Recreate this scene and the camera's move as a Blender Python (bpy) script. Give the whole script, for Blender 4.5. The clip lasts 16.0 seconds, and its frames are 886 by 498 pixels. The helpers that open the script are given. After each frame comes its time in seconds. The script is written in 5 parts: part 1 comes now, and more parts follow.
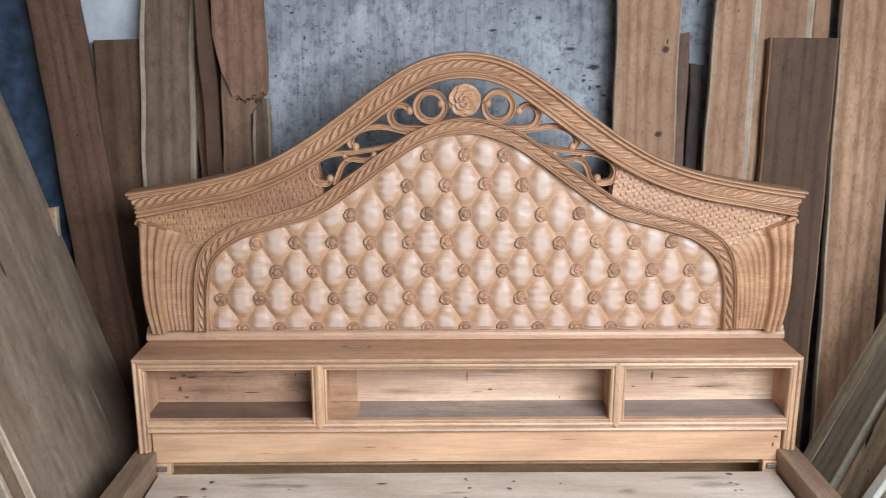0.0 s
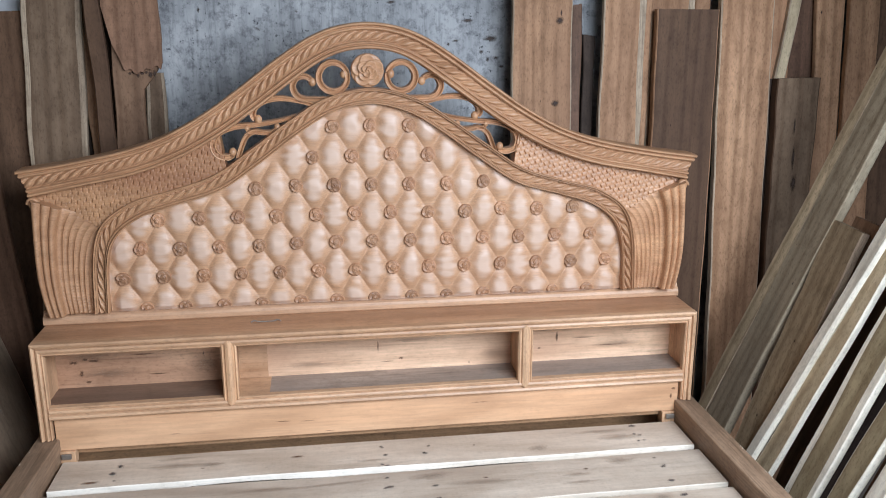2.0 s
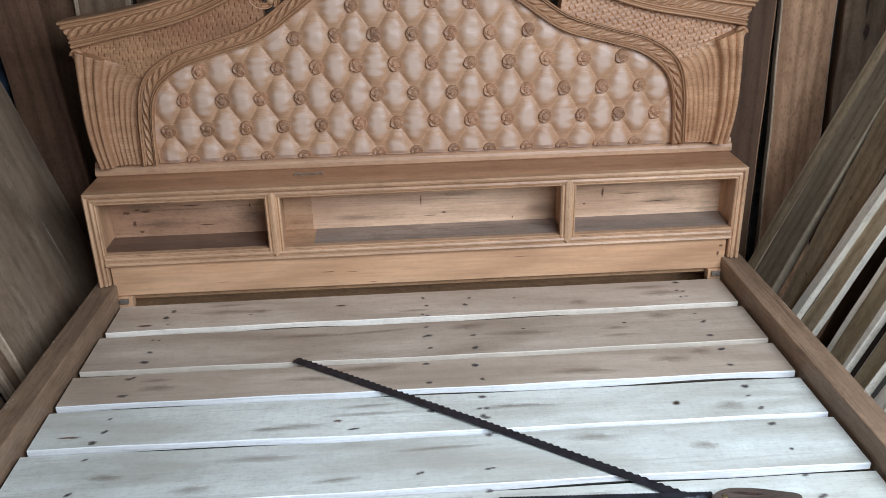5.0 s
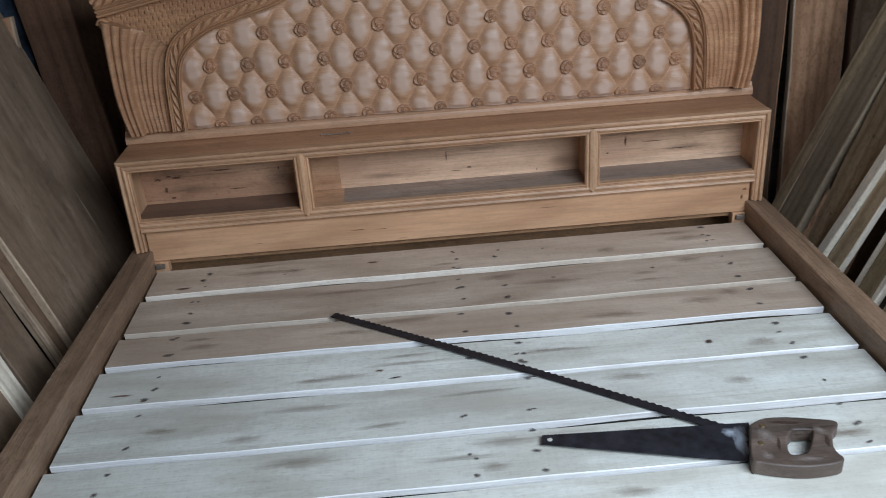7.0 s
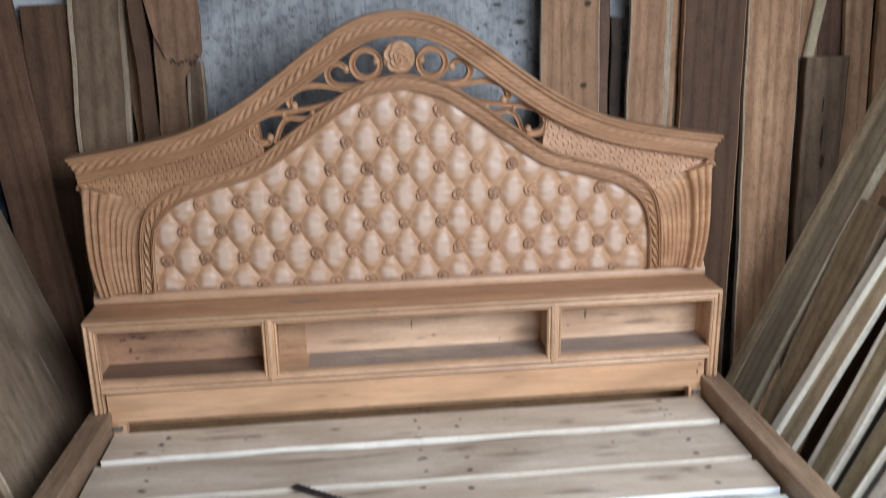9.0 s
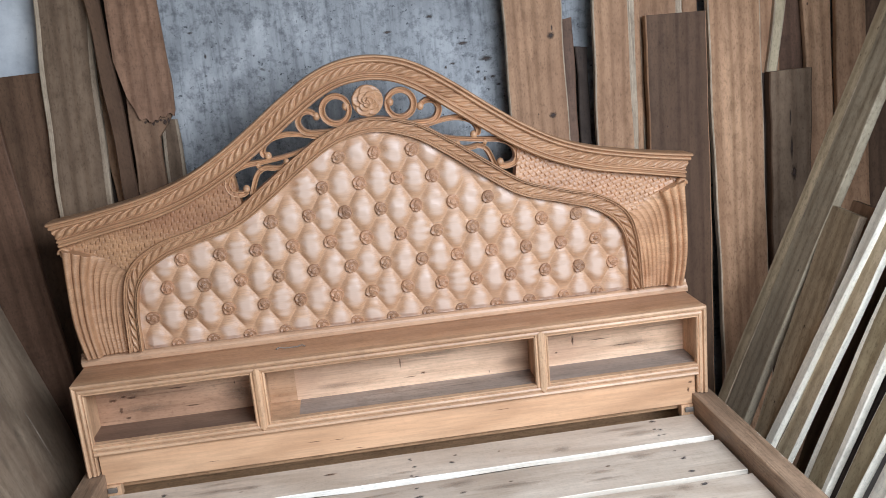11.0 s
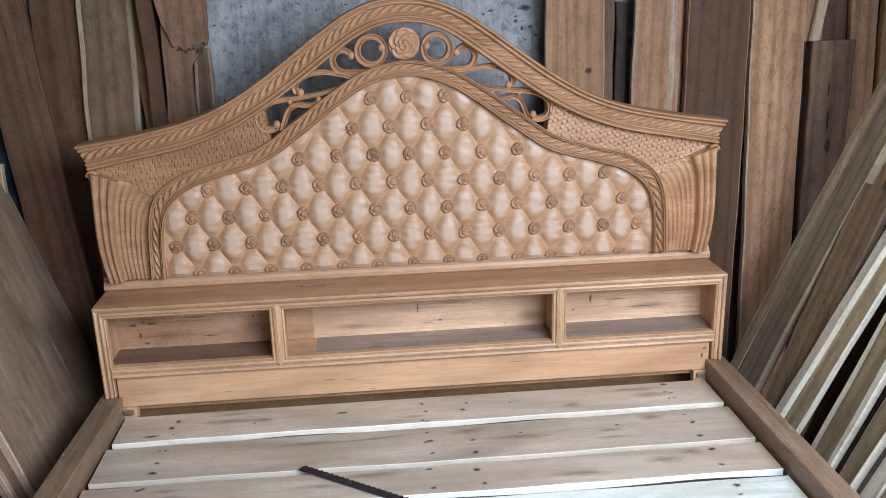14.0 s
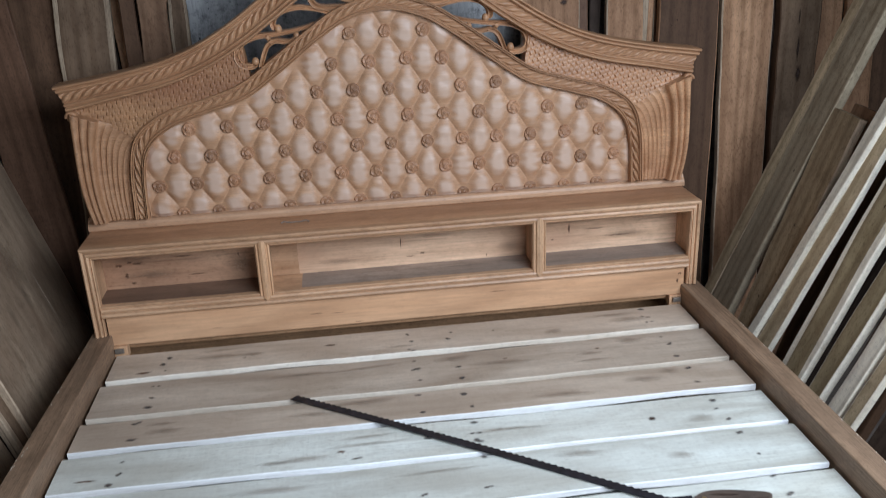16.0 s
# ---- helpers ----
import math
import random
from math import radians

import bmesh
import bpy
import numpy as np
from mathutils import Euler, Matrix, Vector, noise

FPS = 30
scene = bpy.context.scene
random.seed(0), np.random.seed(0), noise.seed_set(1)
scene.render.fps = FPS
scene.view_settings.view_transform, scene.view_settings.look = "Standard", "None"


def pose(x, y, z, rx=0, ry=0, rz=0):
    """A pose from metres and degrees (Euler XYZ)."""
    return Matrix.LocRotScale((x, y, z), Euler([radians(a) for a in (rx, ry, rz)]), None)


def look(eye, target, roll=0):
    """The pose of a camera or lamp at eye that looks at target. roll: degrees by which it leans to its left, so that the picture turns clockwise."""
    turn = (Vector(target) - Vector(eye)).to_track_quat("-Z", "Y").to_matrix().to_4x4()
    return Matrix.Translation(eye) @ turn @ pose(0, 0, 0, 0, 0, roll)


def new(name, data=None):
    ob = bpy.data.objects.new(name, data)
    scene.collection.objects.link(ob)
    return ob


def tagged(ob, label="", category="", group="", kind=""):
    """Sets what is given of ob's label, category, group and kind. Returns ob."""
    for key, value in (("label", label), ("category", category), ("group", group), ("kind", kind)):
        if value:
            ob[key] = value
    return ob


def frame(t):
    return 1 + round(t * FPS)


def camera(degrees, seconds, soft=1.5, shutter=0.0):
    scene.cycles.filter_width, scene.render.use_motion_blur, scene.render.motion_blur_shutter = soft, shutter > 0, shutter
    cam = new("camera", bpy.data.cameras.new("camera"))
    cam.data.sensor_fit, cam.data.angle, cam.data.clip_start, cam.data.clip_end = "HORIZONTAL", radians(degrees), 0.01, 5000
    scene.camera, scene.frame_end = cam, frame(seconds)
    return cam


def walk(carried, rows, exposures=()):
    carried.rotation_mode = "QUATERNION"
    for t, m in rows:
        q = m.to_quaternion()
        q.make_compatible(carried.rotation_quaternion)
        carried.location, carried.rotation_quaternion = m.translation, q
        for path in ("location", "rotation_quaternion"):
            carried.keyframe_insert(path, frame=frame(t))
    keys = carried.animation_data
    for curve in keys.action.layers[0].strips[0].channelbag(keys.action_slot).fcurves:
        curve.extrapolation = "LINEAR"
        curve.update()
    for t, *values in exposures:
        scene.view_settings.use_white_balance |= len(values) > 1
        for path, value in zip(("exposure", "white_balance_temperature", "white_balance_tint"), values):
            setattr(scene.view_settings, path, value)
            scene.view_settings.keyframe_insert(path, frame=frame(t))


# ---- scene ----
cam = camera(54.5, 16.0, soft=0.45, shutter=0.35)
PATH = [
    (0, (-0.102, -2.334, 1.596), (-0.079, -0.392, 1.119), -0.0),
    (0.5, (-0.157, -2.354, 1.598), (0.003, -0.412, 1.144), 0.3),
    (1, (-0.181, -2.365, 1.587), (0.073, -0.429, 1.154), 0.6),
    (1.5, (-0.16, -2.367, 1.574), (0.112, -0.438, 1.123), 0.5),
    (2, (-0.152, -2.363, 1.564), (0.121, -0.45, 1.048), -0.1),
    (2.5, (-0.133, -2.354, 1.556), (0.121, -0.461, 0.963), -0.6),
    (3, (-0.125, -2.349, 1.564), (0.091, -0.479, 0.888), -1.0),
    (3.5, (-0.104, -2.34, 1.542), (0.071, -0.496, 0.787), -1.2),
    (3.7, (-0.099, -2.341, 1.535), (0.066, -0.506, 0.759), -1.4),
    (5.8, (-0.037, -2.374, 1.518), (-0.06, -0.55, 0.699), -3.3),
    (6, (-0.033, -2.37, 1.509), (-0.089, -0.55, 0.683), -4.1),
    (6.5, (-0.06, -2.384, 1.512), (-0.094, -0.582, 0.644), -4.6),
    (7, (-0.123, -2.416, 1.512), (-0.057, -0.62, 0.633), -4.0),
    (7.5, (-0.154, -2.431, 1.525), (0.01, -0.655, 0.621), -1.8),
    (8, (-0.159, -2.446, 1.538), (0.029, -0.673, 0.63), -1.1),
    (8.5, (-0.151, -2.44, 1.55), (0.029, -0.654, 0.669), -1.7),
    (9, (-0.149, -2.439, 1.601), (0.041, -0.531, 1.031), -1.1),
    (9.2, (-0.139, -2.452, 1.601), (0.008, -0.519, 1.109), -2.1),
    (11.3, (-0.089, -2.468, 1.592), (0.13, -0.539, 1.11), -5.8),
    (11.5, (-0.082, -2.465, 1.593), (0.143, -0.539, 1.102), -6.0),
    (12, (-0.084, -2.466, 1.586), (0.14, -0.539, 1.097), -5.6),
    (12.5, (-0.095, -2.46, 1.594), (0.127, -0.541, 1.077), -5.2),
    (13, (-0.112, -2.458, 1.6), (0.077, -0.543, 1.055), -3.6),
    (13.5, (-0.133, -2.457, 1.597), (0.037, -0.547, 1.03), -2.0),
    (14, (-0.14, -2.462, 1.598), (0.027, -0.56, 1.002), -1.5),
    (14.5, (-0.13, -2.464, 1.606), (0.027, -0.575, 0.968), -2.3),
    (15, (-0.124, -2.474, 1.611), (0.036, -0.59, 0.96), -2.8),
    (15.5, (-0.132, -2.488, 1.602), (0.047, -0.605, 0.951), -3.0),
    (16, (-0.177, -2.513, 1.588), (0.045, -0.662, 0.863), -2.3),
]
EXPOSE = [(0.0, 1.22, 6330, 10), (1.5, 1.22, 6330, 10), (2.5, 0.97, 6330, 10), (3.5, 0.63, 6300, 10), (5.8, 0.46, 6380, 10), (6.4, 0.22, 6380, 10), (7.0, 0.03, 6330, 10), (8.5, -0.13, 6250, 10), (9.0, 0.82, 6450, 10), (9.2, 0.92, 6450, 10), (11.3, 1.18, 6330, 10), (13.5, 1.02, 6330, 10), (15.0, 0.78, 6350, 10), (15.5, 0.82, 6350, 10), (16.0, 0.44, 6330, 10)]
walk(cam, [(t, look(eye, target, roll)) for t, eye, target, roll in PATH], EXPOSE)

# ---- world, daylight from the open front of the shed, exposure ----
world = bpy.data.worlds.new("world")
scene.world = world
world.use_nodes = True
_wn = world.node_tree
_sky = _wn.nodes.new("ShaderNodeTexSky")
_sky.sky_type = "NISHITA"
_sky.sun_disc = False
_sky.sun_elevation = radians(50)
_sky.sun_rotation = radians(200)
_wn.links.new(_sky.outputs[0], _wn.nodes["Background"].inputs[0])
_wn.nodes["Background"].inputs[1].default_value = 0.022


def area(name, m, sx, sy, power, colour):
    d = bpy.data.lights.new(name, "AREA")
    d.shape, d.size, d.size_y, d.energy, d.color = "RECTANGLE", sx, sy, power, colour
    d.spread = radians(150)
    ob = new(name, d)
    ob.matrix_world = m
    return ob


area("doorway_daylight", look((1.1, -2.45, 1.88), (0.2, -1.22, 0.42)), 2.0, 1.2, 60.0, (0.76, 0.86, 1.0))

# ---- materials ----


def node_mat(name):
    m = bpy.data.materials.new(name)
    m.use_nodes = True
    return m, m.node_tree.nodes, m.node_tree.links, m.node_tree.nodes["Principled BSDF"]


def ramp(nodes, stops):
    r = nodes.new("ShaderNodeValToRGB")
    e = r.color_ramp.elements
    while len(e) < len(stops):
        e.new(0.5)
    for k, (p, c) in enumerate(stops):
        e[k].position = p
        e[k].color = (*c, 1) if len(c) == 3 else c
    return r


def noise_tex(nodes, links, coord, scale, detail=4.0, rough=0.55, dist=0.0, kind="3D"):
    n = nodes.new("ShaderNodeTexNoise")
    n.inputs["Scale"].default_value = scale
    n.inputs["Detail"].default_value = detail
    n.inputs["Roughness"].default_value = rough
    n.inputs["Distortion"].default_value = dist
    links.new(coord, n.inputs["Vector"])
    return n


def mixed(nodes, links, mode, fac, a, b):
    m = nodes.new("ShaderNodeMix")
    m.data_type, m.blend_type = "RGBA", mode
    for sock, val in ((0, fac), (6, a), (7, b)):
        if hasattr(val, "is_output"):
            links.new(val, m.inputs[sock])
        elif sock == 0:
            m.inputs[0].default_value = val
        else:
            m.inputs[sock].default_value = (*val, 1)
    return m.outputs[2]


def wood(name, light, dark, axis="X", rough=0.6, contrast=1.0, stain=None, stain_amount=0.35, grain=26.0, bump=0.25, tops=None, spots=0.0, fine_amount=0.8, saw=0.0, figure=0.0, streaks=0.0, spec=0.5, vary=0.12, grime=0.5):
    """Sawn wood: growth bands and fine pores drawn out along one axis, blotches, worn tint per board."""
    m, nodes, links, bsdf = node_mat(name)
    tc = nodes.new("ShaderNodeTexCoord")
    info = nodes.new("ShaderNodeObjectInfo")
    off = nodes.new("ShaderNodeVectorMath")
    off.operation = "MULTIPLY_ADD"
    links.new(info.outputs["Random"], off.inputs[0])
    off.inputs[1].default_value = (7.3, 5.1, 9.7)
    links.new(tc.outputs["Object"], off.inputs[2])

    def stretched(along, across):
        mp = nodes.new("ShaderNodeMapping")
        s = [across, across, across]
        s["XYZ".index(axis)] = along
        mp.inputs["Scale"].default_value = s
        links.new(off.outputs[0], mp.inputs[0])
        return mp.outputs[0]

    bands = noise_tex(nodes, links, stretched(0.9, grain * 0.55), 1.0, 3.0, 0.5, 0.6)
    fine = noise_tex(nodes, links, stretched(7.0, grain * 11), 1.0, 2.0, 0.6)
    blot = noise_tex(nodes, links, stretched(1.6, 5.0), 1.0, 5.0, 0.6, 0.3)
    r = ramp(nodes, [(0.28, dark), (0.5, [0.55 * a + 0.45 * b for a, b in zip(light, dark)]), (0.68, light)])
    links.new(bands.outputs[0], r.inputs[0])
    mean = [0.6 * a + 0.4 * b for a, b in zip(light, dark)]
    col = mixed(nodes, links, "MIX", 1 - min(1.0, contrast * 0.75), r.outputs[0], mean)
    fr = ramp(nodes, [(0.32, (0.6, 0.6, 0.6)), (0.62, (1.12, 1.12, 1.12))])
    links.new(fine.outputs[0], fr.inputs[0])
    col = mixed(nodes, links, "MULTIPLY", fine_amount, col, fr.outputs[0])
    if figure:
        # broad flame figure: rings cut along the board
        wv = nodes.new("ShaderNodeTexWave")
        wv.wave_type, wv.bands_direction = "BANDS", "X"
        wv.inputs["Scale"].default_value = 1.0
        wv.inputs["Distortion"].default_value = 9.0
        wv.inputs["Detail"].default_value = 3.0
        wv.inputs["Detail Scale"].default_value = 0.9
        links.new(stretched(0.45, 6.5), wv.inputs["Vector"])
        wr = ramp(nodes, [(0.0, (0.66, 0.61, 0.56)), (0.45, (1.0, 1.0, 1.0)), (1.0, (1.1, 1.1, 1.1))])
        links.new(wv.outputs["Fac"], wr.inputs[0])
        col = mixed(nodes, links, "MULTIPLY", figure, col, wr.outputs[0])
    if streaks:
        st = noise_tex(nodes, links, stretched(2.2, 80.0), 1.0, 4.0, 0.6, 0.3)
        sk = ramp(nodes, [(0.31, (0.35, 0.3, 0.26)), (0.41, (1.0, 1.0, 1.0))])
        links.new(st.outputs[0], sk.inputs[0])
        wide = noise_tex(nodes, links, stretched(1.1, 17.0), 1.0, 3.0, 0.5)
        wk = ramp(nodes, [(0.33, (0.62, 0.58, 0.55)), (0.5, (1.0, 1.0, 1.0)), (0.7, (1.12, 1.12, 1.1))])
        links.new(wide.outputs[0], wk.inputs[0])
        col = mixed(nodes, links, "MULTIPLY", streaks, col, sk.outputs[0])
        col = mixed(nodes, links, "MULTIPLY", streaks, col, wk.outputs[0])
    if saw:
        cut = noise_tex(nodes, links, stretched(170.0, 14.0), 1.0, 4.0, 0.65, 0.6)
        cr = ramp(nodes, [(0.35, (0.7, 0.7, 0.7)), (0.6, (1.1, 1.1, 1.1))])
        links.new(cut.outputs[0], cr.inputs[0])
        col = mixed(nodes, links, "MULTIPLY", saw, col, cr.outputs[0])
    # grime: small dark flecks and cloudy wear
    grit = noise_tex(nodes, links, stretched(70.0, 150.0), 1.0, 4.0, 0.7)
    gr = ramp(nodes, [(0.33, (0.45, 0.42, 0.4)), (0.47, (1.0, 1.0, 1.0)), (0.72, (1.14, 1.14, 1.14))])
    links.new(grit.outputs[0], gr.inputs[0])
    col = mixed(nodes, links, "MULTIPLY", grime, col, gr.outputs[0])
    cloudy = noise_tex(nodes, links, stretched(12.0, 26.0), 1.0, 5.0, 0.65, 0.4)
    cl = ramp(nodes, [(0.32, (0.72, 0.69, 0.66)), (0.5, (1.0, 1.0, 1.0)), (0.68, (1.13, 1.13, 1.13))])
    links.new(cloudy.outputs[0], cl.inputs[0])
    col = mixed(nodes, links, "MULTIPLY", min(1.0, grime * 1.6), col, cl.outputs[0])
    br = ramp(nodes, [(0.35, (0, 0, 0)), (0.7, (1, 1, 1))])
    links.new(blot.outputs[0], br.inputs[0])
    if stain:
        sf = nodes.new("ShaderNodeMath")
        sf.operation = "MULTIPLY"
        links.new(br.outputs[0], sf.inputs[0])
        sf.inputs[1].default_value = stain_amount
        col = mixed(nodes, links, "MIX", sf.outputs[0], col, stain)
    if spots:
        vo = nodes.new("ShaderNodeTexVoronoi")
        vo.inputs["Scale"].default_value = 1.0
        links.new(stretched(2.6, 7.0), vo.inputs["Vector"])
        sr = ramp(nodes, [(0.05, (1, 1, 1)), (0.14, (0, 0, 0))])
        links.new(vo.outputs["Distance"], sr.inputs[0])
        sm = nodes.new("ShaderNodeMath")
        sm.operation = "MULTIPLY"
        links.new(sr.outputs[0], sm.inputs[0])
        sm.inputs[1].default_value = spots
        col = mixed(nodes, links, "MIX", sm.outputs[0], col, [c * 0.35 for c in dark])
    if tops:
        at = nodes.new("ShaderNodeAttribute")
        at.attribute_name = "pad_tone"
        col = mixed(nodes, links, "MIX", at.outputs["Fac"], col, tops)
    hv = nodes.new("ShaderNodeHueSaturation")
    vm = nodes.new("ShaderNodeMapRange")
    links.new(info.outputs["Random"], vm.inputs[0])
    vm.inputs[3].default_value, vm.inputs[4].default_value = 1 - vary, 1 + vary
    links.new(vm.outputs[0], hv.inputs["Value"])
    links.new(col, hv.inputs["Color"])
    links.new(hv.outputs[0], bsdf.inputs["Base Color"])
    bsdf.inputs["Specular IOR Level"].default_value = spec
    rr = nodes.new("ShaderNodeMapRange")
    links.new(fine.outputs[0], rr.inputs[0])
    rr.inputs[3].default_value, rr.inputs[4].default_value = rough + 0.1, rough - 0.1
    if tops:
        # the paler raised faces are smoother than the ground between them
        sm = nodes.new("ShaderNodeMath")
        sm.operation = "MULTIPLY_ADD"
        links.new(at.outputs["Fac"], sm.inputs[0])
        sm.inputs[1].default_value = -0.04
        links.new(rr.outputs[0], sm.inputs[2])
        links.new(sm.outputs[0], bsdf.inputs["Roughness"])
    else:
        links.new(rr.outputs[0], bsdf.inputs["Roughness"])
    bp = nodes.new("ShaderNodeBump")
    bp.inputs["Strength"].default_value = bump
    bp.inputs["Distance"].default_value = 0.0015
    links.new(fine.outputs[0], bp.inputs["Height"])
    links.new(bp.outputs[0], bsdf.inputs["Normal"])
    return m


carved = wood("carved_teak", (0.576, 0.328, 0.175), (0.403, 0.205, 0.099), "X", 0.46, 0.8, stain=(0.326, 0.152, 0.074), stain_amount=0.45, fine_amount=0.4, grime=0.35)
cane_wood = wood("dark_red_cane_teak", (0.50, 0.275, 0.135), (0.32, 0.155, 0.07), "X", 0.45, 0.9, stain=(0.24, 0.098, 0.046), stain_amount=0.85, fine_amount=0.5)
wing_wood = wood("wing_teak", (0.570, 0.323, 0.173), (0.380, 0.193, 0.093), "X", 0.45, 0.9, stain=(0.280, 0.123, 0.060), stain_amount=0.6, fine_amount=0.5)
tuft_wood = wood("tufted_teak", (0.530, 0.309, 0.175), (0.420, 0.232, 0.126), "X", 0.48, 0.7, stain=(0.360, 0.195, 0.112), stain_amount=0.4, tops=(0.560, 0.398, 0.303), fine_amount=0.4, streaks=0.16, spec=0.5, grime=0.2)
button_wood = wood("button_teak", (0.440, 0.237, 0.126), (0.310, 0.157, 0.078), "X", 0.5, 0.7, stain=(0.270, 0.123, 0.063), stain_amount=0.6, fine_amount=0.4, vary=0.2)
shelf_x = wood("shelf_teak_long", (0.672, 0.421, 0.249), (0.413, 0.226, 0.117), "X", 0.48, 1.1, stain=(0.317, 0.167, 0.086), stain_amount=0.5, fine_amount=0.3, streaks=0.15, grime=0.42)
shelf_z = wood("shelf_teak_upright", (0.672, 0.421, 0.249), (0.422, 0.231, 0.119), "Z", 0.48, 1.1, fine_amount=0.3, streaks=0.15, grime=0.42)
board_x = wood("pale_teak_board", (0.745, 0.455, 0.263), (0.588, 0.318, 0.166), "X", 0.42, 1.0, stain=(0.490, 0.269, 0.147), stain_amount=0.2, grain=12.0, fine_amount=0.3, figure=0.4, streaks=0.1, grime=0.12)
ply_x = wood("niche_back_board", (0.823, 0.576, 0.389), (0.588, 0.354, 0.209), "X", 0.55, 1.2, stain=(0.392, 0.222, 0.134), stain_amount=0.75, grain=18.0, spots=0.5, fine_amount=0.4, streaks=0.5, grime=0.25)
stained_x = wood("stained_niche_back", (0.814, 0.513, 0.321), (0.484, 0.266, 0.155), "X", 0.5, 1.2, stain=(0.330, 0.163, 0.090), stain_amount=0.6, grain=14.0, spots=0.4, fine_amount=0.35, streaks=0.4)
top_x = wood("shelf_top_teak", (0.519, 0.290, 0.158), (0.343, 0.176, 0.090), "X", 0.42, 1.0, stain=(0.265, 0.128, 0.068), stain_amount=0.5, fine_amount=0.35, streaks=0.2, grime=0.4)
strip_x = wood("pale_base_strip", (0.640, 0.394, 0.233), (0.500, 0.281, 0.156), "X", 0.48, 0.8, stain=(0.400, 0.219, 0.126), stain_amount=0.35, fine_amount=0.35, grime=0.3)
under_x = wood("brown_under_rail", (0.567, 0.324, 0.163), (0.360, 0.193, 0.095), "X", 0.6, 1.0, fine_amount=0.4)
dust_x = wood("dusty_niche_floor", (0.43, 0.335, 0.265), (0.27, 0.20, 0.15), "X", 0.6, 1.1, stain=(0.24, 0.19, 0.155), stain_amount=0.7, grain=14.0, fine_amount=0.4, streaks=0.5)
umber_x = wood("dark_niche_floor", (0.28, 0.165, 0.105), (0.14, 0.078, 0.05), "X", 0.55, 1.1, stain=(0.22, 0.14, 0.095), stain_amount=0.5, grain=14.0, fine_amount=0.4, streaks=0.5)
rail_y = wood("rail_wood", (0.345, 0.224, 0.140), (0.192, 0.122, 0.075), "Y", 0.55, 1.0, stain=(0.184, 0.118, 0.075), stain_amount=0.55, fine_amount=0.6, streaks=0.6, grime=0.6)
# tan by the headboard, cooler towards the foot: the light's tint put into colour
slat_x = wood("slat_cool_lit_wood", (0.791, 0.832, 0.773), (0.614, 0.628, 0.561), "X", 0.36, 0.9, stain=(0.457, 0.435, 0.369), stain_amount=0.65, grain=16.0, fine_amount=0.16, saw=0.14, figure=0.5, streaks=0.22, vary=0.14, grime=0.28)
slat_tan = wood("slat_warm_lit_wood", (0.674, 0.573, 0.459), (0.488, 0.398, 0.309), "X", 0.38, 0.9, stain=(0.354, 0.266, 0.196), stain_amount=0.65, grain=16.0, fine_amount=0.16, saw=0.14, figure=0.5, streaks=0.22, vary=0.1, grime=0.28)
# fresh sawn front edges, whitened further for the daylight that strikes them
fresh_x = wood("slat_fresh_lit_edge", (0.954, 0.970, 0.970), (0.883, 0.905, 0.895), "X", 0.6, 1.0, stain=(0.421, 0.354, 0.284), stain_amount=0.3, fine_amount=0.3, streaks=0.3, grime=0.15)
fresh_tan = wood("slat_warm_lit_edge", (0.936, 0.871, 0.756), (0.686, 0.588, 0.464), "X", 0.6, 1.0, stain=(0.437, 0.347, 0.259), stain_amount=0.4, fine_amount=0.3, streaks=0.3, grime=0.25)
tan_z = wood("plank_tan", (0.524, 0.305, 0.174), (0.356, 0.192, 0.102), "Z", 0.72, 1.2, stain=(0.262, 0.132, 0.071), stain_amount=0.5, fine_amount=0.16, saw=0.1, grain=9.0, figure=0.7, streaks=0.22, spec=0.3, grime=0.6)
warm_y = wood("plank_warm_crosswise", (0.36, 0.195, 0.115), (0.22, 0.115, 0.064), "Y", 0.68, 1.1, stain=(0.15, 0.08, 0.05), stain_amount=0.5, fine_amount=0.28, saw=0.3, grain=9.0, figure=0.7, streaks=0.14, spec=0.3, grime=0.6)
warm_z = wood("plank_warm", (0.317, 0.183, 0.107), (0.194, 0.108, 0.060), "Z", 0.68, 1.1, stain=(0.132, 0.075, 0.047), stain_amount=0.55, fine_amount=0.16, saw=0.1, grain=9.0, figure=0.7, streaks=0.22, spec=0.3, grime=0.6)
olive_z = wood("plank_olive", (0.3, 0.2, 0.125), (0.19, 0.122, 0.075), "Z", 0.72, 1.1, stain=(0.14, 0.085, 0.052), stain_amount=0.45, fine_amount=0.16, saw=0.1, grain=9.0, figure=0.7, streaks=0.22, spec=0.3, grime=0.6)
straw_z = wood("plank_straw", (0.417, 0.335, 0.200), (0.272, 0.211, 0.120), "Z", 0.72, 1.1, stain=(0.194, 0.139, 0.080), stain_amount=0.45, fine_amount=0.16, saw=0.1, grain=9.0, figure=0.7, streaks=0.22, spec=0.3, grime=0.6)
brown_z = wood("plank_brown", (0.157, 0.086, 0.048), (0.093, 0.050, 0.027), "Z", 0.7, 1.0, stain=(0.102, 0.053, 0.031), stain_amount=0.4, fine_amount=0.16, saw=0.1, grain=9.0, figure=0.7, streaks=0.22, spec=0.3, grime=0.6)
red_z = wood("plank_russet", (0.19, 0.10, 0.06), (0.105, 0.054, 0.031), "Z", 0.65, 1.0, stain=(0.15, 0.08, 0.045), fine_amount=0.28, saw=0.3, grain=9.0, figure=0.7, streaks=0.14, spec=0.3, grime=0.6)
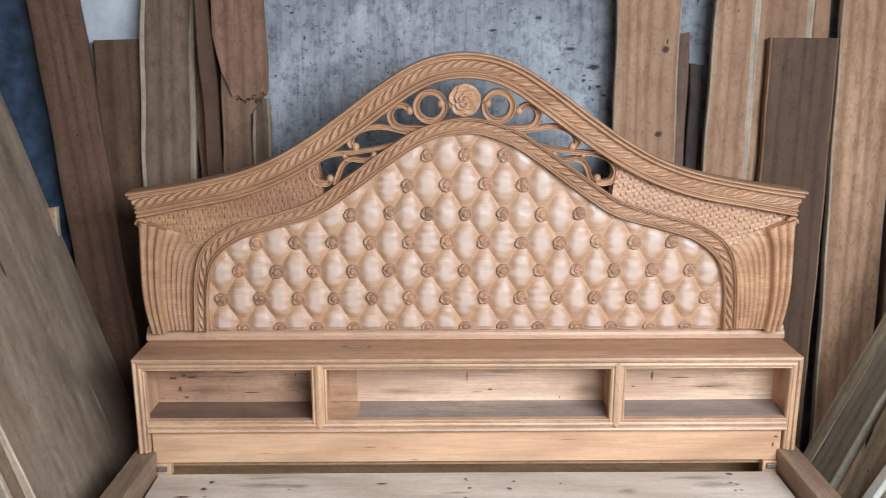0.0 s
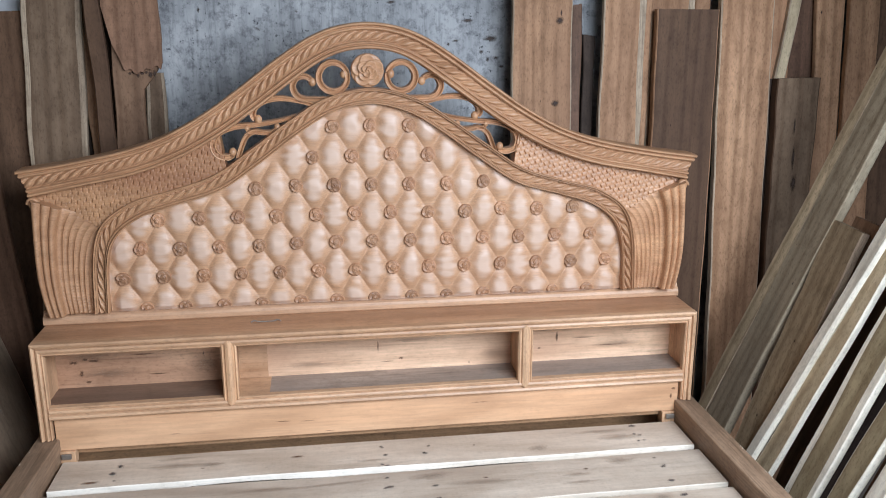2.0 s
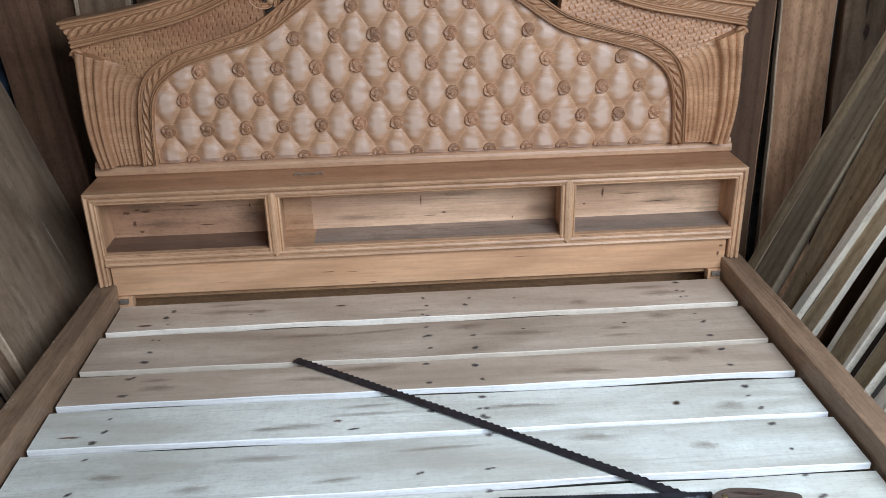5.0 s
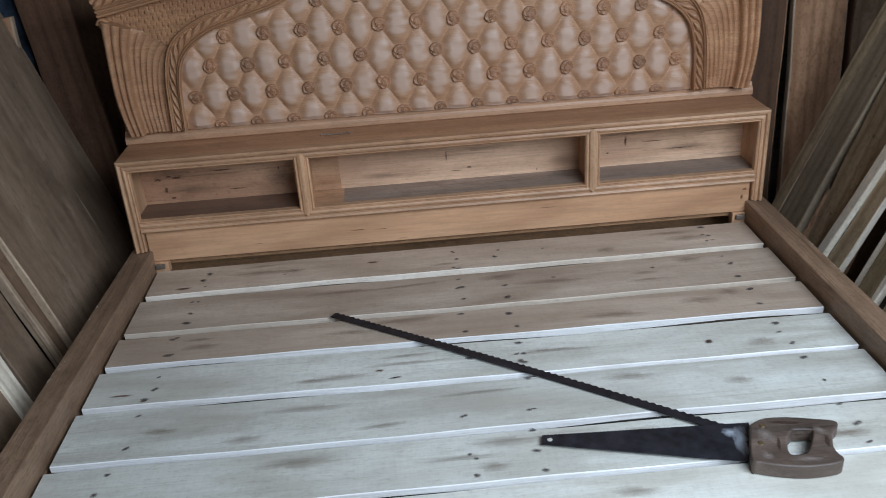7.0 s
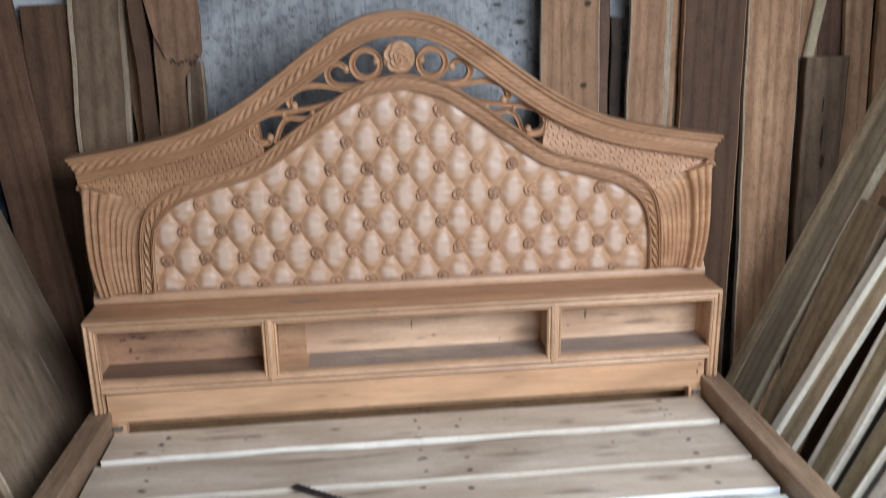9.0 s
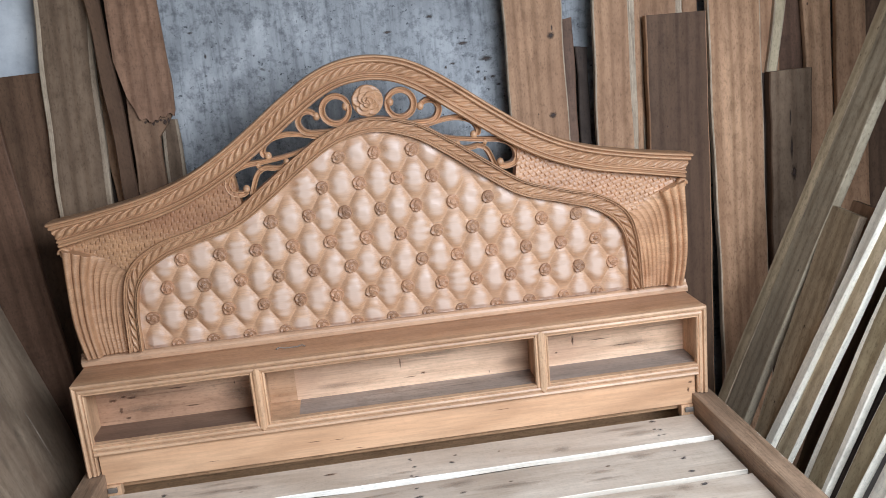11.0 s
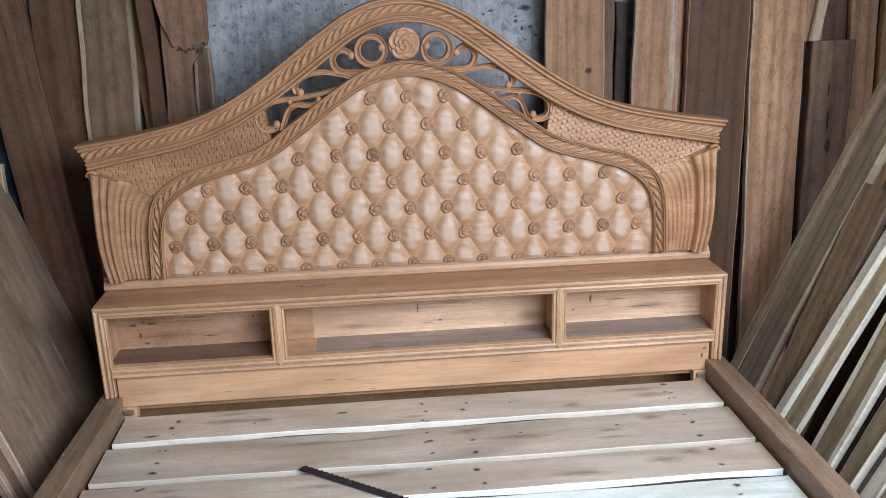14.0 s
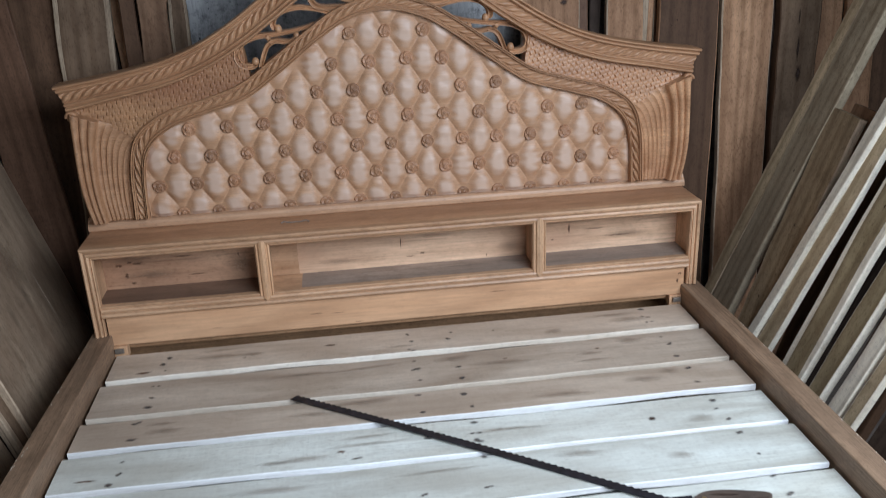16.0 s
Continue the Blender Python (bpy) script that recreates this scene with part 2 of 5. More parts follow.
grey_z = wood("plank_grey", (0.681, 0.543, 0.351), (0.433, 0.340, 0.210), "Z", 0.75, 1.1, stain=(0.248, 0.174, 0.104), stain_amount=0.45, fine_amount=0.16, saw=0.1, grain=9.0, figure=0.7, streaks=0.22, spec=0.3, grime=0.6)
dun_z = wood("plank_dun", (0.505, 0.387, 0.239), (0.338, 0.251, 0.150), "Z", 0.75, 1.1, stain=(0.178, 0.119, 0.073), stain_amount=0.45, fine_amount=0.16, saw=0.1, grain=9.0, figure=0.7, streaks=0.22, spec=0.3, grime=0.6)
slab_z = wood("slab_weathered", (0.361, 0.267, 0.180), (0.206, 0.146, 0.096), "Z", 0.7, 0.9, stain=(0.125, 0.075, 0.046), stain_amount=0.85, spots=0.4, fine_amount=0.15, saw=0.15, grain=5.0, figure=0.3, streaks=0.12, spec=0.4)
# dark wood, also on boards added where a gap is only shaded
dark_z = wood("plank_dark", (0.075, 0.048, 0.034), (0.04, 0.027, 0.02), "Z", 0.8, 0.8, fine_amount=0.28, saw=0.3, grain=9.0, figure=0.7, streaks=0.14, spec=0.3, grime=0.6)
moss_z = wood("plank_grey_green", (0.508, 0.419, 0.290), (0.310, 0.250, 0.170), "Z", 0.75, 1.1, stain=(0.186, 0.145, 0.098), stain_amount=0.6, fine_amount=0.16, saw=0.1, grain=7.0, figure=0.7, streaks=0.22, spec=0.3, grime=0.6)
sap_z = wood("sapwood", (0.56, 0.43, 0.30), (0.38, 0.27, 0.175), "Z", 0.7, 1.0, fine_amount=0.5, streaks=0.5)
# fresh sawn wood, its colour brightened to look struck by daylight
pale_z = wood("fresh_sawn_lit_edge", (0.92, 0.86, 0.72), (0.80, 0.72, 0.57), "Z", 0.7, 1.0, fine_amount=0.2, saw=0.15, grain=9.0, figure=0.5, streaks=0.2, spec=0.3, grime=0.35)


def plain(name, colour, rough=0.5, metal=0.0, spread=0.3, scale=30.0):
    m, nodes, links, bsdf = node_mat(name)
    tc = nodes.new("ShaderNodeTexCoord")
    n = noise_tex(nodes, links, tc.outputs["Object"], scale, 5.0, 0.6)
    r = ramp(nodes, [(0.3, [c * (1 - spread) for c in colour]), (0.7, [min(1, c * (1 + spread)) for c in colour])])
    links.new(n.outputs[0], r.inputs[0])
    links.new(r.outputs[0], bsdf.inputs["Base Color"])
    bsdf.inputs["Roughness"].default_value, bsdf.inputs["Metallic"].default_value = rough, metal
    bp = nodes.new("ShaderNodeBump")
    bp.inputs["Strength"].default_value, bp.inputs["Distance"].default_value = 0.15, 0.002
    links.new(n.outputs[0], bp.inputs["Height"])
    links.new(bp.outputs[0], bsdf.inputs["Normal"])
    return m


def old_wall(name):
    """Blue-grey limewash: cloudy patches, downward streaks, flaked spots that show brown plaster."""
    m, nodes, links, bsdf = node_mat(name)
    tc = nodes.new("ShaderNodeTexCoord")
    ob = tc.outputs["Object"]
    mp = nodes.new("ShaderNodeMapping")
    mp.inputs["Scale"].default_value = (16.0, 16.0, 2.0)
    links.new(ob, mp.inputs[0])
    cloud = noise_tex(nodes, links, ob, 3.2, 8.0, 0.65, 0.4)
    streak = noise_tex(nodes, links, mp.outputs[0], 1.0, 6.0, 0.65)
    speck = noise_tex(nodes, links, ob, 38.0, 5.0, 0.7)
    flake = noise_tex(nodes, links, ob, 7.0, 9.0, 0.72, 0.5)
    r1 = ramp(nodes, [(0.32, (0.225, 0.226, 0.226)), (0.50, (0.318, 0.32, 0.32)), (0.68, (0.475, 0.472, 0.465))])
    links.new(cloud.outputs[0], r1.inputs[0])
    r2 = ramp(nodes, [(0.34, (0.55, 0.55, 0.56)), (0.64, (1.2, 1.2, 1.18))])
    links.new(streak.outputs[0], r2.inputs[0])
    col = mixed(nodes, links, "MULTIPLY", 0.6, r1.outputs[0], r2.outputs[0])
    r3 = ramp(nodes, [(0.34, (0.4, 0.4, 0.42)), (0.52, (1.06, 1.06, 1.06))])
    links.new(speck.outputs[0], r3.inputs[0])
    col = mixed(nodes, links, "MULTIPLY", 0.8, col, r3.outputs[0])
    mp2 = nodes.new("ShaderNodeMapping")
    mp2.inputs["Scale"].default_value = (55.0, 55.0, 5.0)
    links.new(ob, mp2.inputs[0])
    drip = noise_tex(nodes, links, mp2.outputs[0], 1.0, 5.0, 0.7)
    r5 = ramp(nodes, [(0.34, (0.45, 0.44, 0.45)), (0.46, (1.0, 1.0, 1.0)), (0.68, (1.25, 1.22, 1.2))])
    links.new(drip.outputs[0], r5.inputs[0])
    col = mixed(nodes, links, "MULTIPLY", 0.55, col, r5.outputs[0])
    r4 = ramp(nodes, [(0.66, (0, 0, 0)), (0.69, (1, 1, 1))])
    links.new(flake.outputs[0], r4.inputs[0])
    col = mixed(nodes, links, "MIX", r4.outputs[0], col, (0.10, 0.09, 0.085))
    pit = noise_tex(nodes, links, ob, 62.0, 3.0, 0.6)
    r6 = ramp(nodes, [(0.66, (0, 0, 0)), (0.70, (1, 1, 1))])
    links.new(pit.outputs[0], r6.inputs[0])
    col = mixed(nodes, links, "MIX", r6.outputs[0], col, (0.06, 0.06, 0.065))
    # whiter west of the middle, along a ragged edge
    sx = nodes.new("ShaderNodeSeparateXYZ")
    links.new(ob, sx.inputs[0])
    edge = nodes.new("ShaderNodeMath")
    edge.operation = "MULTIPLY_ADD"
    links.new(streak.outputs[0], edge.inputs[0])
    edge.inputs[1].default_value = 0.25
    links.new(sx.outputs["X"], edge.inputs[2])
    wr = nodes.new("ShaderNodeMapRange")
    links.new(edge.outputs[0], wr.inputs[0])
    wr.inputs[1].default_value, wr.inputs[2].default_value = -0.86, -0.76
    wr.inputs[3].default_value, wr.inputs[4].default_value = 0.75, 0.0
    r7 = ramp(nodes, [(0.34, (0.50, 0.51, 0.52)), (0.62, (0.78, 0.78, 0.77))])
    links.new(cloud.outputs[0], r7.inputs[0])
    col = mixed(nodes, links, "MIX", wr.outputs[0], col, r7.outputs[0])
    links.new(col, bsdf.inputs["Base Color"])
    bsdf.inputs["Roughness"].default_value = 0.6
    bp = nodes.new("ShaderNodeBump")
    bp.inputs["Strength"].default_value, bp.inputs["Distance"].default_value = 0.5, 0.004
    links.new(flake.outputs[0], bp.inputs["Height"])
    links.new(bp.outputs[0], bsdf.inputs["Normal"])
    return m


wall_paint = old_wall("blue_grey_limewash")
# dark colour for the unseen side walls, imitating shade behind the planks
dark_side = plain("dark_side_plaster", (0.05, 0.045, 0.042), 0.9, 0.0, 0.4, 6.0)
floor_mat = plain("earth_floor", (0.10, 0.08, 0.065), 0.9, 0.0, 0.4, 8.0)
ceil_mat = plain("unseen_roof", (0.22, 0.21, 0.2), 0.7, 0.0, 0.2, 5.0)
steel_dark = plain("dark_steel", (0.035, 0.036, 0.045), 0.42, 0.6, 0.4, 40.0)
steel_worn = plain("worn_saw_steel", (0.05, 0.055, 0.07), 0.38, 0.7, 0.5, 25.0)
handle_wood = wood("saw_handle_wood", (0.15, 0.112, 0.09), (0.022, 0.016, 0.013), "X", 0.5, 1.35, stain=(0.20, 0.145, 0.11), stain_amount=0.6, grain=40.0, streaks=0.8, grime=0.9)
sheet_blue = plain("dark_blue_sheet", (0.045, 0.065, 0.095), 0.38, 0.0, 0.7, 14.0)
brass = plain("dull_brass", (0.45, 0.36, 0.2), 0.4, 0.9, 0.2)
wire_mat = plain("wire_metal", (0.27, 0.23, 0.19), 0.6, 0.7, 0.3)

# ---- mesh helpers ----


def mesh_of(name, bm):
    me = bpy.data.meshes.new(name)
    bm.to_mesh(me)
    bm.free()
    return me


def part(name, data, material, parent, label=""):
    """One mesh (bmesh or mesh data, in world metres) as a part of a thing."""
    me = data if isinstance(data, bpy.types.Mesh) else mesh_of(name, data)
    if material and not me.materials:
        me.materials.append(material)
    ob = new(name, me)
    if parent:
        ob.parent = parent
        if parent.type == "EMPTY":
            ob.matrix_parent_inverse = Matrix.Translation(-parent.location)
    if label:
        ob["label"] = label
    return ob


def thing(name, base, label, category, group="", kind=""):
    ob = new(name)
    ob.location = base
    ob.empty_display_size = 0.05
    return tagged(ob, label, category, group, kind)


def box(bm, x0, x1, y0, y1, z0, z1, bevel=0.002, seg=2):
    res = bmesh.ops.create_cube(bm, size=1.0)
    vs = res["verts"]
    bmesh.ops.scale(bm, vec=(x1 - x0, y1 - y0, z1 - z0), verts=vs)
    bmesh.ops.translate(bm, vec=((x0 + x1) / 2, (y0 + y1) / 2, (z0 + z1) / 2), verts=vs)
    if bevel:
        es = list({e for v in vs for e in v.link_edges})
        bmesh.ops.bevel(bm, geom=es, offset=bevel, segments=seg, affect="EDGES", profile=0.5)
    return bm


def boxed(*a, **k):
    return box(bmesh.new(), *a, **k)


def raw_mesh(name, verts, faces, smooth=None):
    me = bpy.data.meshes.new(name)
    me.from_pydata([tuple(map(float, v)) for v in verts], [], faces)
    if smooth is not None:
        me.polygons.foreach_set("use_smooth", smooth)
    me.update()
    return me


def sheet(name, P, nu, nv, back, attr=None, closed_back=True):
    """A carved slab: front surface P(u, v) as a grid, flat back at y = back, closed sides."""
    u, v = np.meshgrid(np.linspace(0, 1, nu), np.linspace(0, 1, nv), indexing="ij")
    x, y, z = P(u, v)
    front = np.stack([x, y, z], -1).reshape(-1, 3)
    rear = front.copy()
    rear[:, 1] = back
    n = nu * nv
    faces, smooth = [], []
    i, j = np.meshgrid(np.arange(nu - 1), np.arange(nv - 1), indexing="ij")
    a = (i * nv + j).ravel()
    quad = np.stack([a, a + 1, a + nv + 1, a + nv], -1)
    p, q = front[quad[0][1]] - front[quad[0][0]], front[quad[0][3]] - front[quad[0][0]]
    if np.cross(p, q)[1] > 0:
        quad = quad[:, ::-1]
    faces += quad.tolist()
    smooth += [True] * len(quad)
    ring = [k * nv for k in range(nu)] + [(nu - 1) * nv + k for k in range(1, nv)]
    ring += [k * nv + nv - 1 for k in range(nu - 2, -1, -1)] + [k for k in range(nv - 2, 0, -1)]
    m = len(ring)
    verts = np.concatenate([front, rear[ring]])
    for k in range(m):
        faces.append([ring[k], ring[(k + 1) % m], n + (k + 1) % m, n + k])
        smooth.append(False)
    me = raw_mesh(name, verts, faces, smooth)
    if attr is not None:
        at = me.attributes.new("pad_tone", "FLOAT", "POINT")
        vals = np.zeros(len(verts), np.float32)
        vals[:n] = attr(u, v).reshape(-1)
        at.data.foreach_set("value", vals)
    return me


def spline(ctrl, t):
    """Catmull-Rom through control points, t in 0..1 by their order."""
    c = np.array(ctrl, float)
    c = np.vstack([2 * c[0] - c[1], c, 2 * c[-1] - c[-2]])
    k = len(ctrl) - 1
    f = np.clip(np.asarray(t, float) * k, 0, k - 1e-9)
    i = f.astype(int)
    w = (f - i)[..., None]
    p0, p1, p2, p3 = c[i], c[i + 1], c[i + 2], c[i + 3]
    return 0.5 * (2 * p1 + (p2 - p0) * w + (2 * p0 - 5 * p1 + 4 * p2 - p3) * w**2 + (3 * p1 - p0 - 3 * p2 + p3) * w**3)


RIBBON = [(-1, -1), (-1, 0.5), (-0.95, 0.8), (-0.8, 0.98), (-0.6, 0.95), (-0.35, 0.5), (0.1, 0.35), (0.45, 0.6), (0.6, 0.9), (0.8, 0.95), (0.95, 0.75), (1, 0.45), (1, -1)]


def sweep(bm, pts, rad, depth=None, sides=10, prof=None):
    """A tapered rod along pts (x, y, z); rad(t) half-width in the picture plane, depth(t) half-thickness towards y."""
    pts = np.asarray(pts, float)
    n = len(pts)
    tan = np.gradient(pts, axis=0)
    tan /= np.linalg.norm(tan, axis=1)[:, None] + 1e-9
    rings = []
    for k in range(n):
        t = k / (n - 1)
        side = np.cross(tan[k], (0, 1, 0))
        side /= np.linalg.norm(side) + 1e-9
        fwd = np.cross(side, tan[k]) * (-1 if prof else 1)  # a shaped profile looks towards the foot of the bed
        r, d = rad(t), (depth or rad)(t)
        cut = prof or [(math.cos(2 * math.pi * s / sides), math.sin(2 * math.pi * s / sides)) for s in range(sides)]
        sides = len(cut)
        rings.append([bm.verts.new(pts[k] + side * r * p + fwd * d * q) for p, q in cut])
    for a, b in zip(rings, rings[1:]):
        for s in range(sides):
            f = bm.faces.new((a[s], a[(s + 1) % sides], b[(s + 1) % sides], b[s]))
            f.smooth = prof is None
    for r in (rings[0], rings[-1]):
        bm.faces.new(r)
    bmesh.ops.recalc_face_normals(bm, faces=bm.faces[:])
    return bm


def moulded(bm, length_axis, a, b, prof, origin, out=(0, -1, 0), up=(0, 0, 1), cut=(lambda p: 0.0, lambda p: 0.0)):
    """A straight moulding from a to b along an axis: prof is a list of (up, out) steps, closed at the back."""
    up, out = Vector(up), Vector(out)
    ax = Vector([1.0 if c == length_axis else 0.0 for c in "xyz"])
    ends = []
    for s, mitre in zip((a, b), cut):
        ends.append([bm.verts.new(Vector(origin) + ax * (s + mitre(p)) + up * p + out * q) for p, q in prof])
    k = len(prof)
    for i in range(k):
        bm.faces.new((ends[0][i], ends[0][(i + 1) % k], ends[1][(i + 1) % k], ends[1][i]))
    for e in ends:
        bm.faces.new(e)
    bmesh.ops.recalc_face_normals(bm, faces=bm.faces[:])
    return bm


# ---- the room ----


def wall(name, x0, x1, y0, y1, z0, z1, mat, label, category="wall"):
    ob = part(name, boxed(x0, x1, y0, y1, z0, z1, bevel=0), mat, None)
    return tagged(ob, label, category, kind="structure")


WY = 0.62
wall("wall_north", -2.2, 2.4, WY, WY + 0.15, 0.0, 2.95, wall_paint, "stained blue-grey limewashed workshop wall")
# both side walls are unseen and dark only to deepen the gaps
wall("wall_west", -2.2, -2.05, -1.9, WY - 0.003, 0.0, 2.95, dark_side, "unseen side wall kept dark so the timber gaps stay shaded")
wall("wall_east", 2.25, 2.4, -2.4, WY - 0.003, 0.0, 2.95, dark_side, "unseen side wall kept dark so the timber gaps stay shaded")
wall("floor", -12.0, 12.0, -16.0, WY + 0.15, -0.1, 0.0, floor_mat, "bare trodden earth workshop floor", "floor")
# roof out of view, added to hold back the sky's light
wall("ceiling", -2.2, 2.4, -2.75, WY + 0.15, 2.953, 3.02, ceil_mat, "unseen roof added so sky light enters only at the front", "ceiling")
# out of view; added only to cut off light from the low sky
wall("sky_block_south", -9.0, 9.0, -6.9, -6.6, 0.0, 2.6, wall_paint, "unseen wall added opposite the shed to block low sky")

# ---- the bed ----
bed = thing("bed", (0, 0, 0), "unfinished carved teak double bed with buttoned headboard and slatted base", "bed")
YP = 0.15  # plane of the headboard's ground

TOP = [((0, 1.558), (0, 1.484)), ((0.09, 1.546), (0.075, 1.474)), ((0.17, 1.514), (0.14, 1.445)), ((0.262, 1.455), (0.215, 1.394)), ((0.36, 1.383), (0.31, 1.325)),
       ((0.459, 1.315), (0.415, 1.254)), ((0.567, 1.256), (0.53, 1.192)), ((0.683, 1.216), (0.665, 1.145)), ((0.84, 1.184), (0.83, 1.113)), ((0.986, 1.163), (0.956, 1.088))]
INN = [((0, 1.376), (0, 1.33)), ((0.128, 1.348), (0.11, 1.305)), ((0.235, 1.285), (0.208, 1.247)), ((0.342, 1.209), (0.318, 1.166)), ((0.45, 1.137), (0.435, 1.09)),
       ((0.576, 1.095), (0.57, 1.05)), ((0.685, 1.065), (0.665, 1.018)), ((0.772, 1.005), (0.735, 0.965)), ((0.806, 0.91), (0.765, 0.89)), ((0.818, 0.737), (0.776, 0.737))]


def both_sides(ctrl, drift=0.0):
    """Control points given for the right half, mirrored to the left; the hand-cut hump sits a little off centre by drift."""
    full = [(-x, z) for x, z in ctrl[:0:-1]] + list(ctrl)
    return [(x - drift * max(0.0, 1 - (x / 0.95) ** 2), z) for x, z in full]


def bead(v, a, b):
    w = np.clip((v - a) / (b - a), 0, 1)
    return np.sqrt(np.clip(1 - (2 * w - 1) ** 2, 0, 1)) * ((v > a) & (v < b))


def rope_band(name, pairs, lift, rope, beads, pitch, slant, nu, nv, back, drift):
    """A curved moulding with a twisted leaf cut between its beads, one twist from end to end."""
    outer, inner = both_sides([p for p, _ in pairs], drift), both_sides([q for _, q in pairs], drift)
    fine = spline([((a[0] + b[0]) / 2, (a[1] + b[1]) / 2) for a, b in zip(outer, inner)], np.linspace(0, 1, 800))
    arc = np.r_[0, np.cumsum(np.hypot(*np.diff(fine, axis=0).T))]

    def P(u, v):
        uu = np.interp(u * arc[-1], arc, np.linspace(0, 1, 800))
        o, i = spline(outer, uu), spline(inner, uu)
        xz = o + (i - o) * v[..., None]
        s = u * arc[-1]
        h = np.full(u.shape, lift)
        r0, r1 = rope
        w = np.clip((v - r0) / (r1 - r0), 0, 1)
        zone = (w > 0) & (w < 1)
        ph = s / pitch + 0.10 * np.sin(s * 23) + slant * (w + 0.085 * np.sin(2 * np.pi * w))
        fr = ph - np.floor(ph)
        deep = 0.8 + 0.2 * np.sin(np.floor(ph) * 12.9)
        leaf = np.clip(np.sin(np.pi * fr), 0, 1) ** 0.62 * (0.72 + 0.28 * fr)
        env = np.clip(4.5 * w * (1 - w), 0, 1) ** 0.5
        h = h + np.where(zone, -0.011 + 0.0175 * leaf * env * deep, 0)
        for a, b, k in beads:
            h = h + k * bead(v, a, b)
        return xz[..., 0], YP - h, xz[..., 1]

    return sheet(name, P, nu, nv, back)


part("crest_band", rope_band("crest_band", TOP, 0.030, (0.31, 0.70), [(0.0, 0.14, 0.014), (0.17, 0.29, 0.008), (0.295, 0.31, -0.006), (0.70, 0.715, -0.006), (0.72, 0.82, 0.009), (0.85, 1.0, 0.016)], 0.0305, 1.85, 1100, 60, YP + 0.04, 0.012), carved, bed, "curved crest rail carved with rope leaf")
part("inner_band", rope_band("inner_band", INN, 0.020, (0.22, 0.74), [(0.0, 0.11, 0.011), (0.13, 0.20, 0.006), (0.20, 0.22, -0.005), (0.74, 0.76, -0.005), (0.77, 0.85, 0.006), (0.88, 1.0, 0.012)], 0.0345, 1.7, 1000, 44, YP + 0.03, 0.007), carved, bed, "rope-carved inner moulding")

# tufted field: buttons on a diamond lattice
BX, BZ, ROW0, X0 = 0.1118, 0.0862, 0.9215, -0.006
TI = both_sides([q for _, q in INN], 0.007)
_ti = spline(TI, np.linspace(0, 1, 900))


def field_top(x):
    top = _ti[(np.abs(_ti[:, 0]) < 0.765)]
    return np.interp(x, top[:, 0], top[:, 1])


def tuft(x, z):
    p, q = (x - X0) / BX + (z - ROW0) / (2 * BZ), (x - X0) / BX - (z - ROW0) / (2 * BZ)
    a, b = np.abs(np.sin(np.pi * p)), np.abs(np.sin(np.pi * q))
    i, j = np.round(p), np.round(q)
    dx, dz = (p - i + q - j) * BX / 2, (p - i - q + j) * BZ
    near = np.clip((np.hypot(dx, dz) - 0.012) / 0.034, 0, 1)
    near = near * near * (3 - 2 * near)
    ab = a * b
    lump = 1 + 0.13 * np.sin(np.floor(p) * 5.1 + np.floor(q) * 2.3)
    return lump * (0.92 * (1 - (1 - ab) ** 2.0) + 0.08 * ab ** 0.5) * (0.35 + 0.65 * near)


def field(u, v):
    x = -0.776 + 1.552 * u
    zt = field_top(x) + 0.006
    z = 0.737 + (zt - 0.737) * v
    edge = np.clip((zt - z) / 0.03, 0, 1) * np.clip((0.776 - np.abs(x)) / 0.03, 0, 1) * np.clip((z - 0.737) / 0.012, 0, 1)
    h = 0.004 + 0.0135 * tuft(x, z) * (0.25 + 0.75 * edge)
    h = h + 0.0013 * np.sin(x * 61 + 3 * np.sin(z * 40)) * np.sin(z * 53) + 0.00006 * np.sin(z * 780 + 4 * np.sin(x * 19) + 9 * np.sin(z * 31)) * (1 + np.sin(x * 47))
    return x, YP - h, z


# paler, pinker colour follows the raised pads; the creases keep the yellower ground
def field_pads(u, v):
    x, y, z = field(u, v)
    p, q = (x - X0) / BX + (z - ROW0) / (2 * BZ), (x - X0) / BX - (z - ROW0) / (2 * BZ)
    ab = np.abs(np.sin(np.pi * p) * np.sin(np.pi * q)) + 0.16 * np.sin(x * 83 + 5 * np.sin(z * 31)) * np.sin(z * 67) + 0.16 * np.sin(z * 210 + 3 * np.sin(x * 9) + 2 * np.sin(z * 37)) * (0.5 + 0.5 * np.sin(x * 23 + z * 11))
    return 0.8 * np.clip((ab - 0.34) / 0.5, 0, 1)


tufted = part("tufted_panel", sheet("tufted_panel", field, 560, 230, YP + 0.03, attr=field_pads), tuft_wood, bed, "pale carved panel imitating button-tufted upholstery")


def petals(x, z, layers):
    """Relief of a carved flower inside the unit circle: cupped petals, each lapping over the next."""
    h = np.zeros_like(x)
    for count, dist, size, base, turn in layers:
        for k in range(count):
            a = 2 * math.pi * k / count + turn
            px, pz = x - dist * math.cos(a), z - dist * math.sin(a)
            q = np.hypot(px, pz) / size
            along = (pz * math.cos(a) - px * math.sin(a)) / size
            h = np.where(q < 1, np.maximum(h, base + 0.20 * q * q + 0.09 * along - 0.10 * np.clip((q - 0.86) / 0.14, 0, 1)), h)
    return h


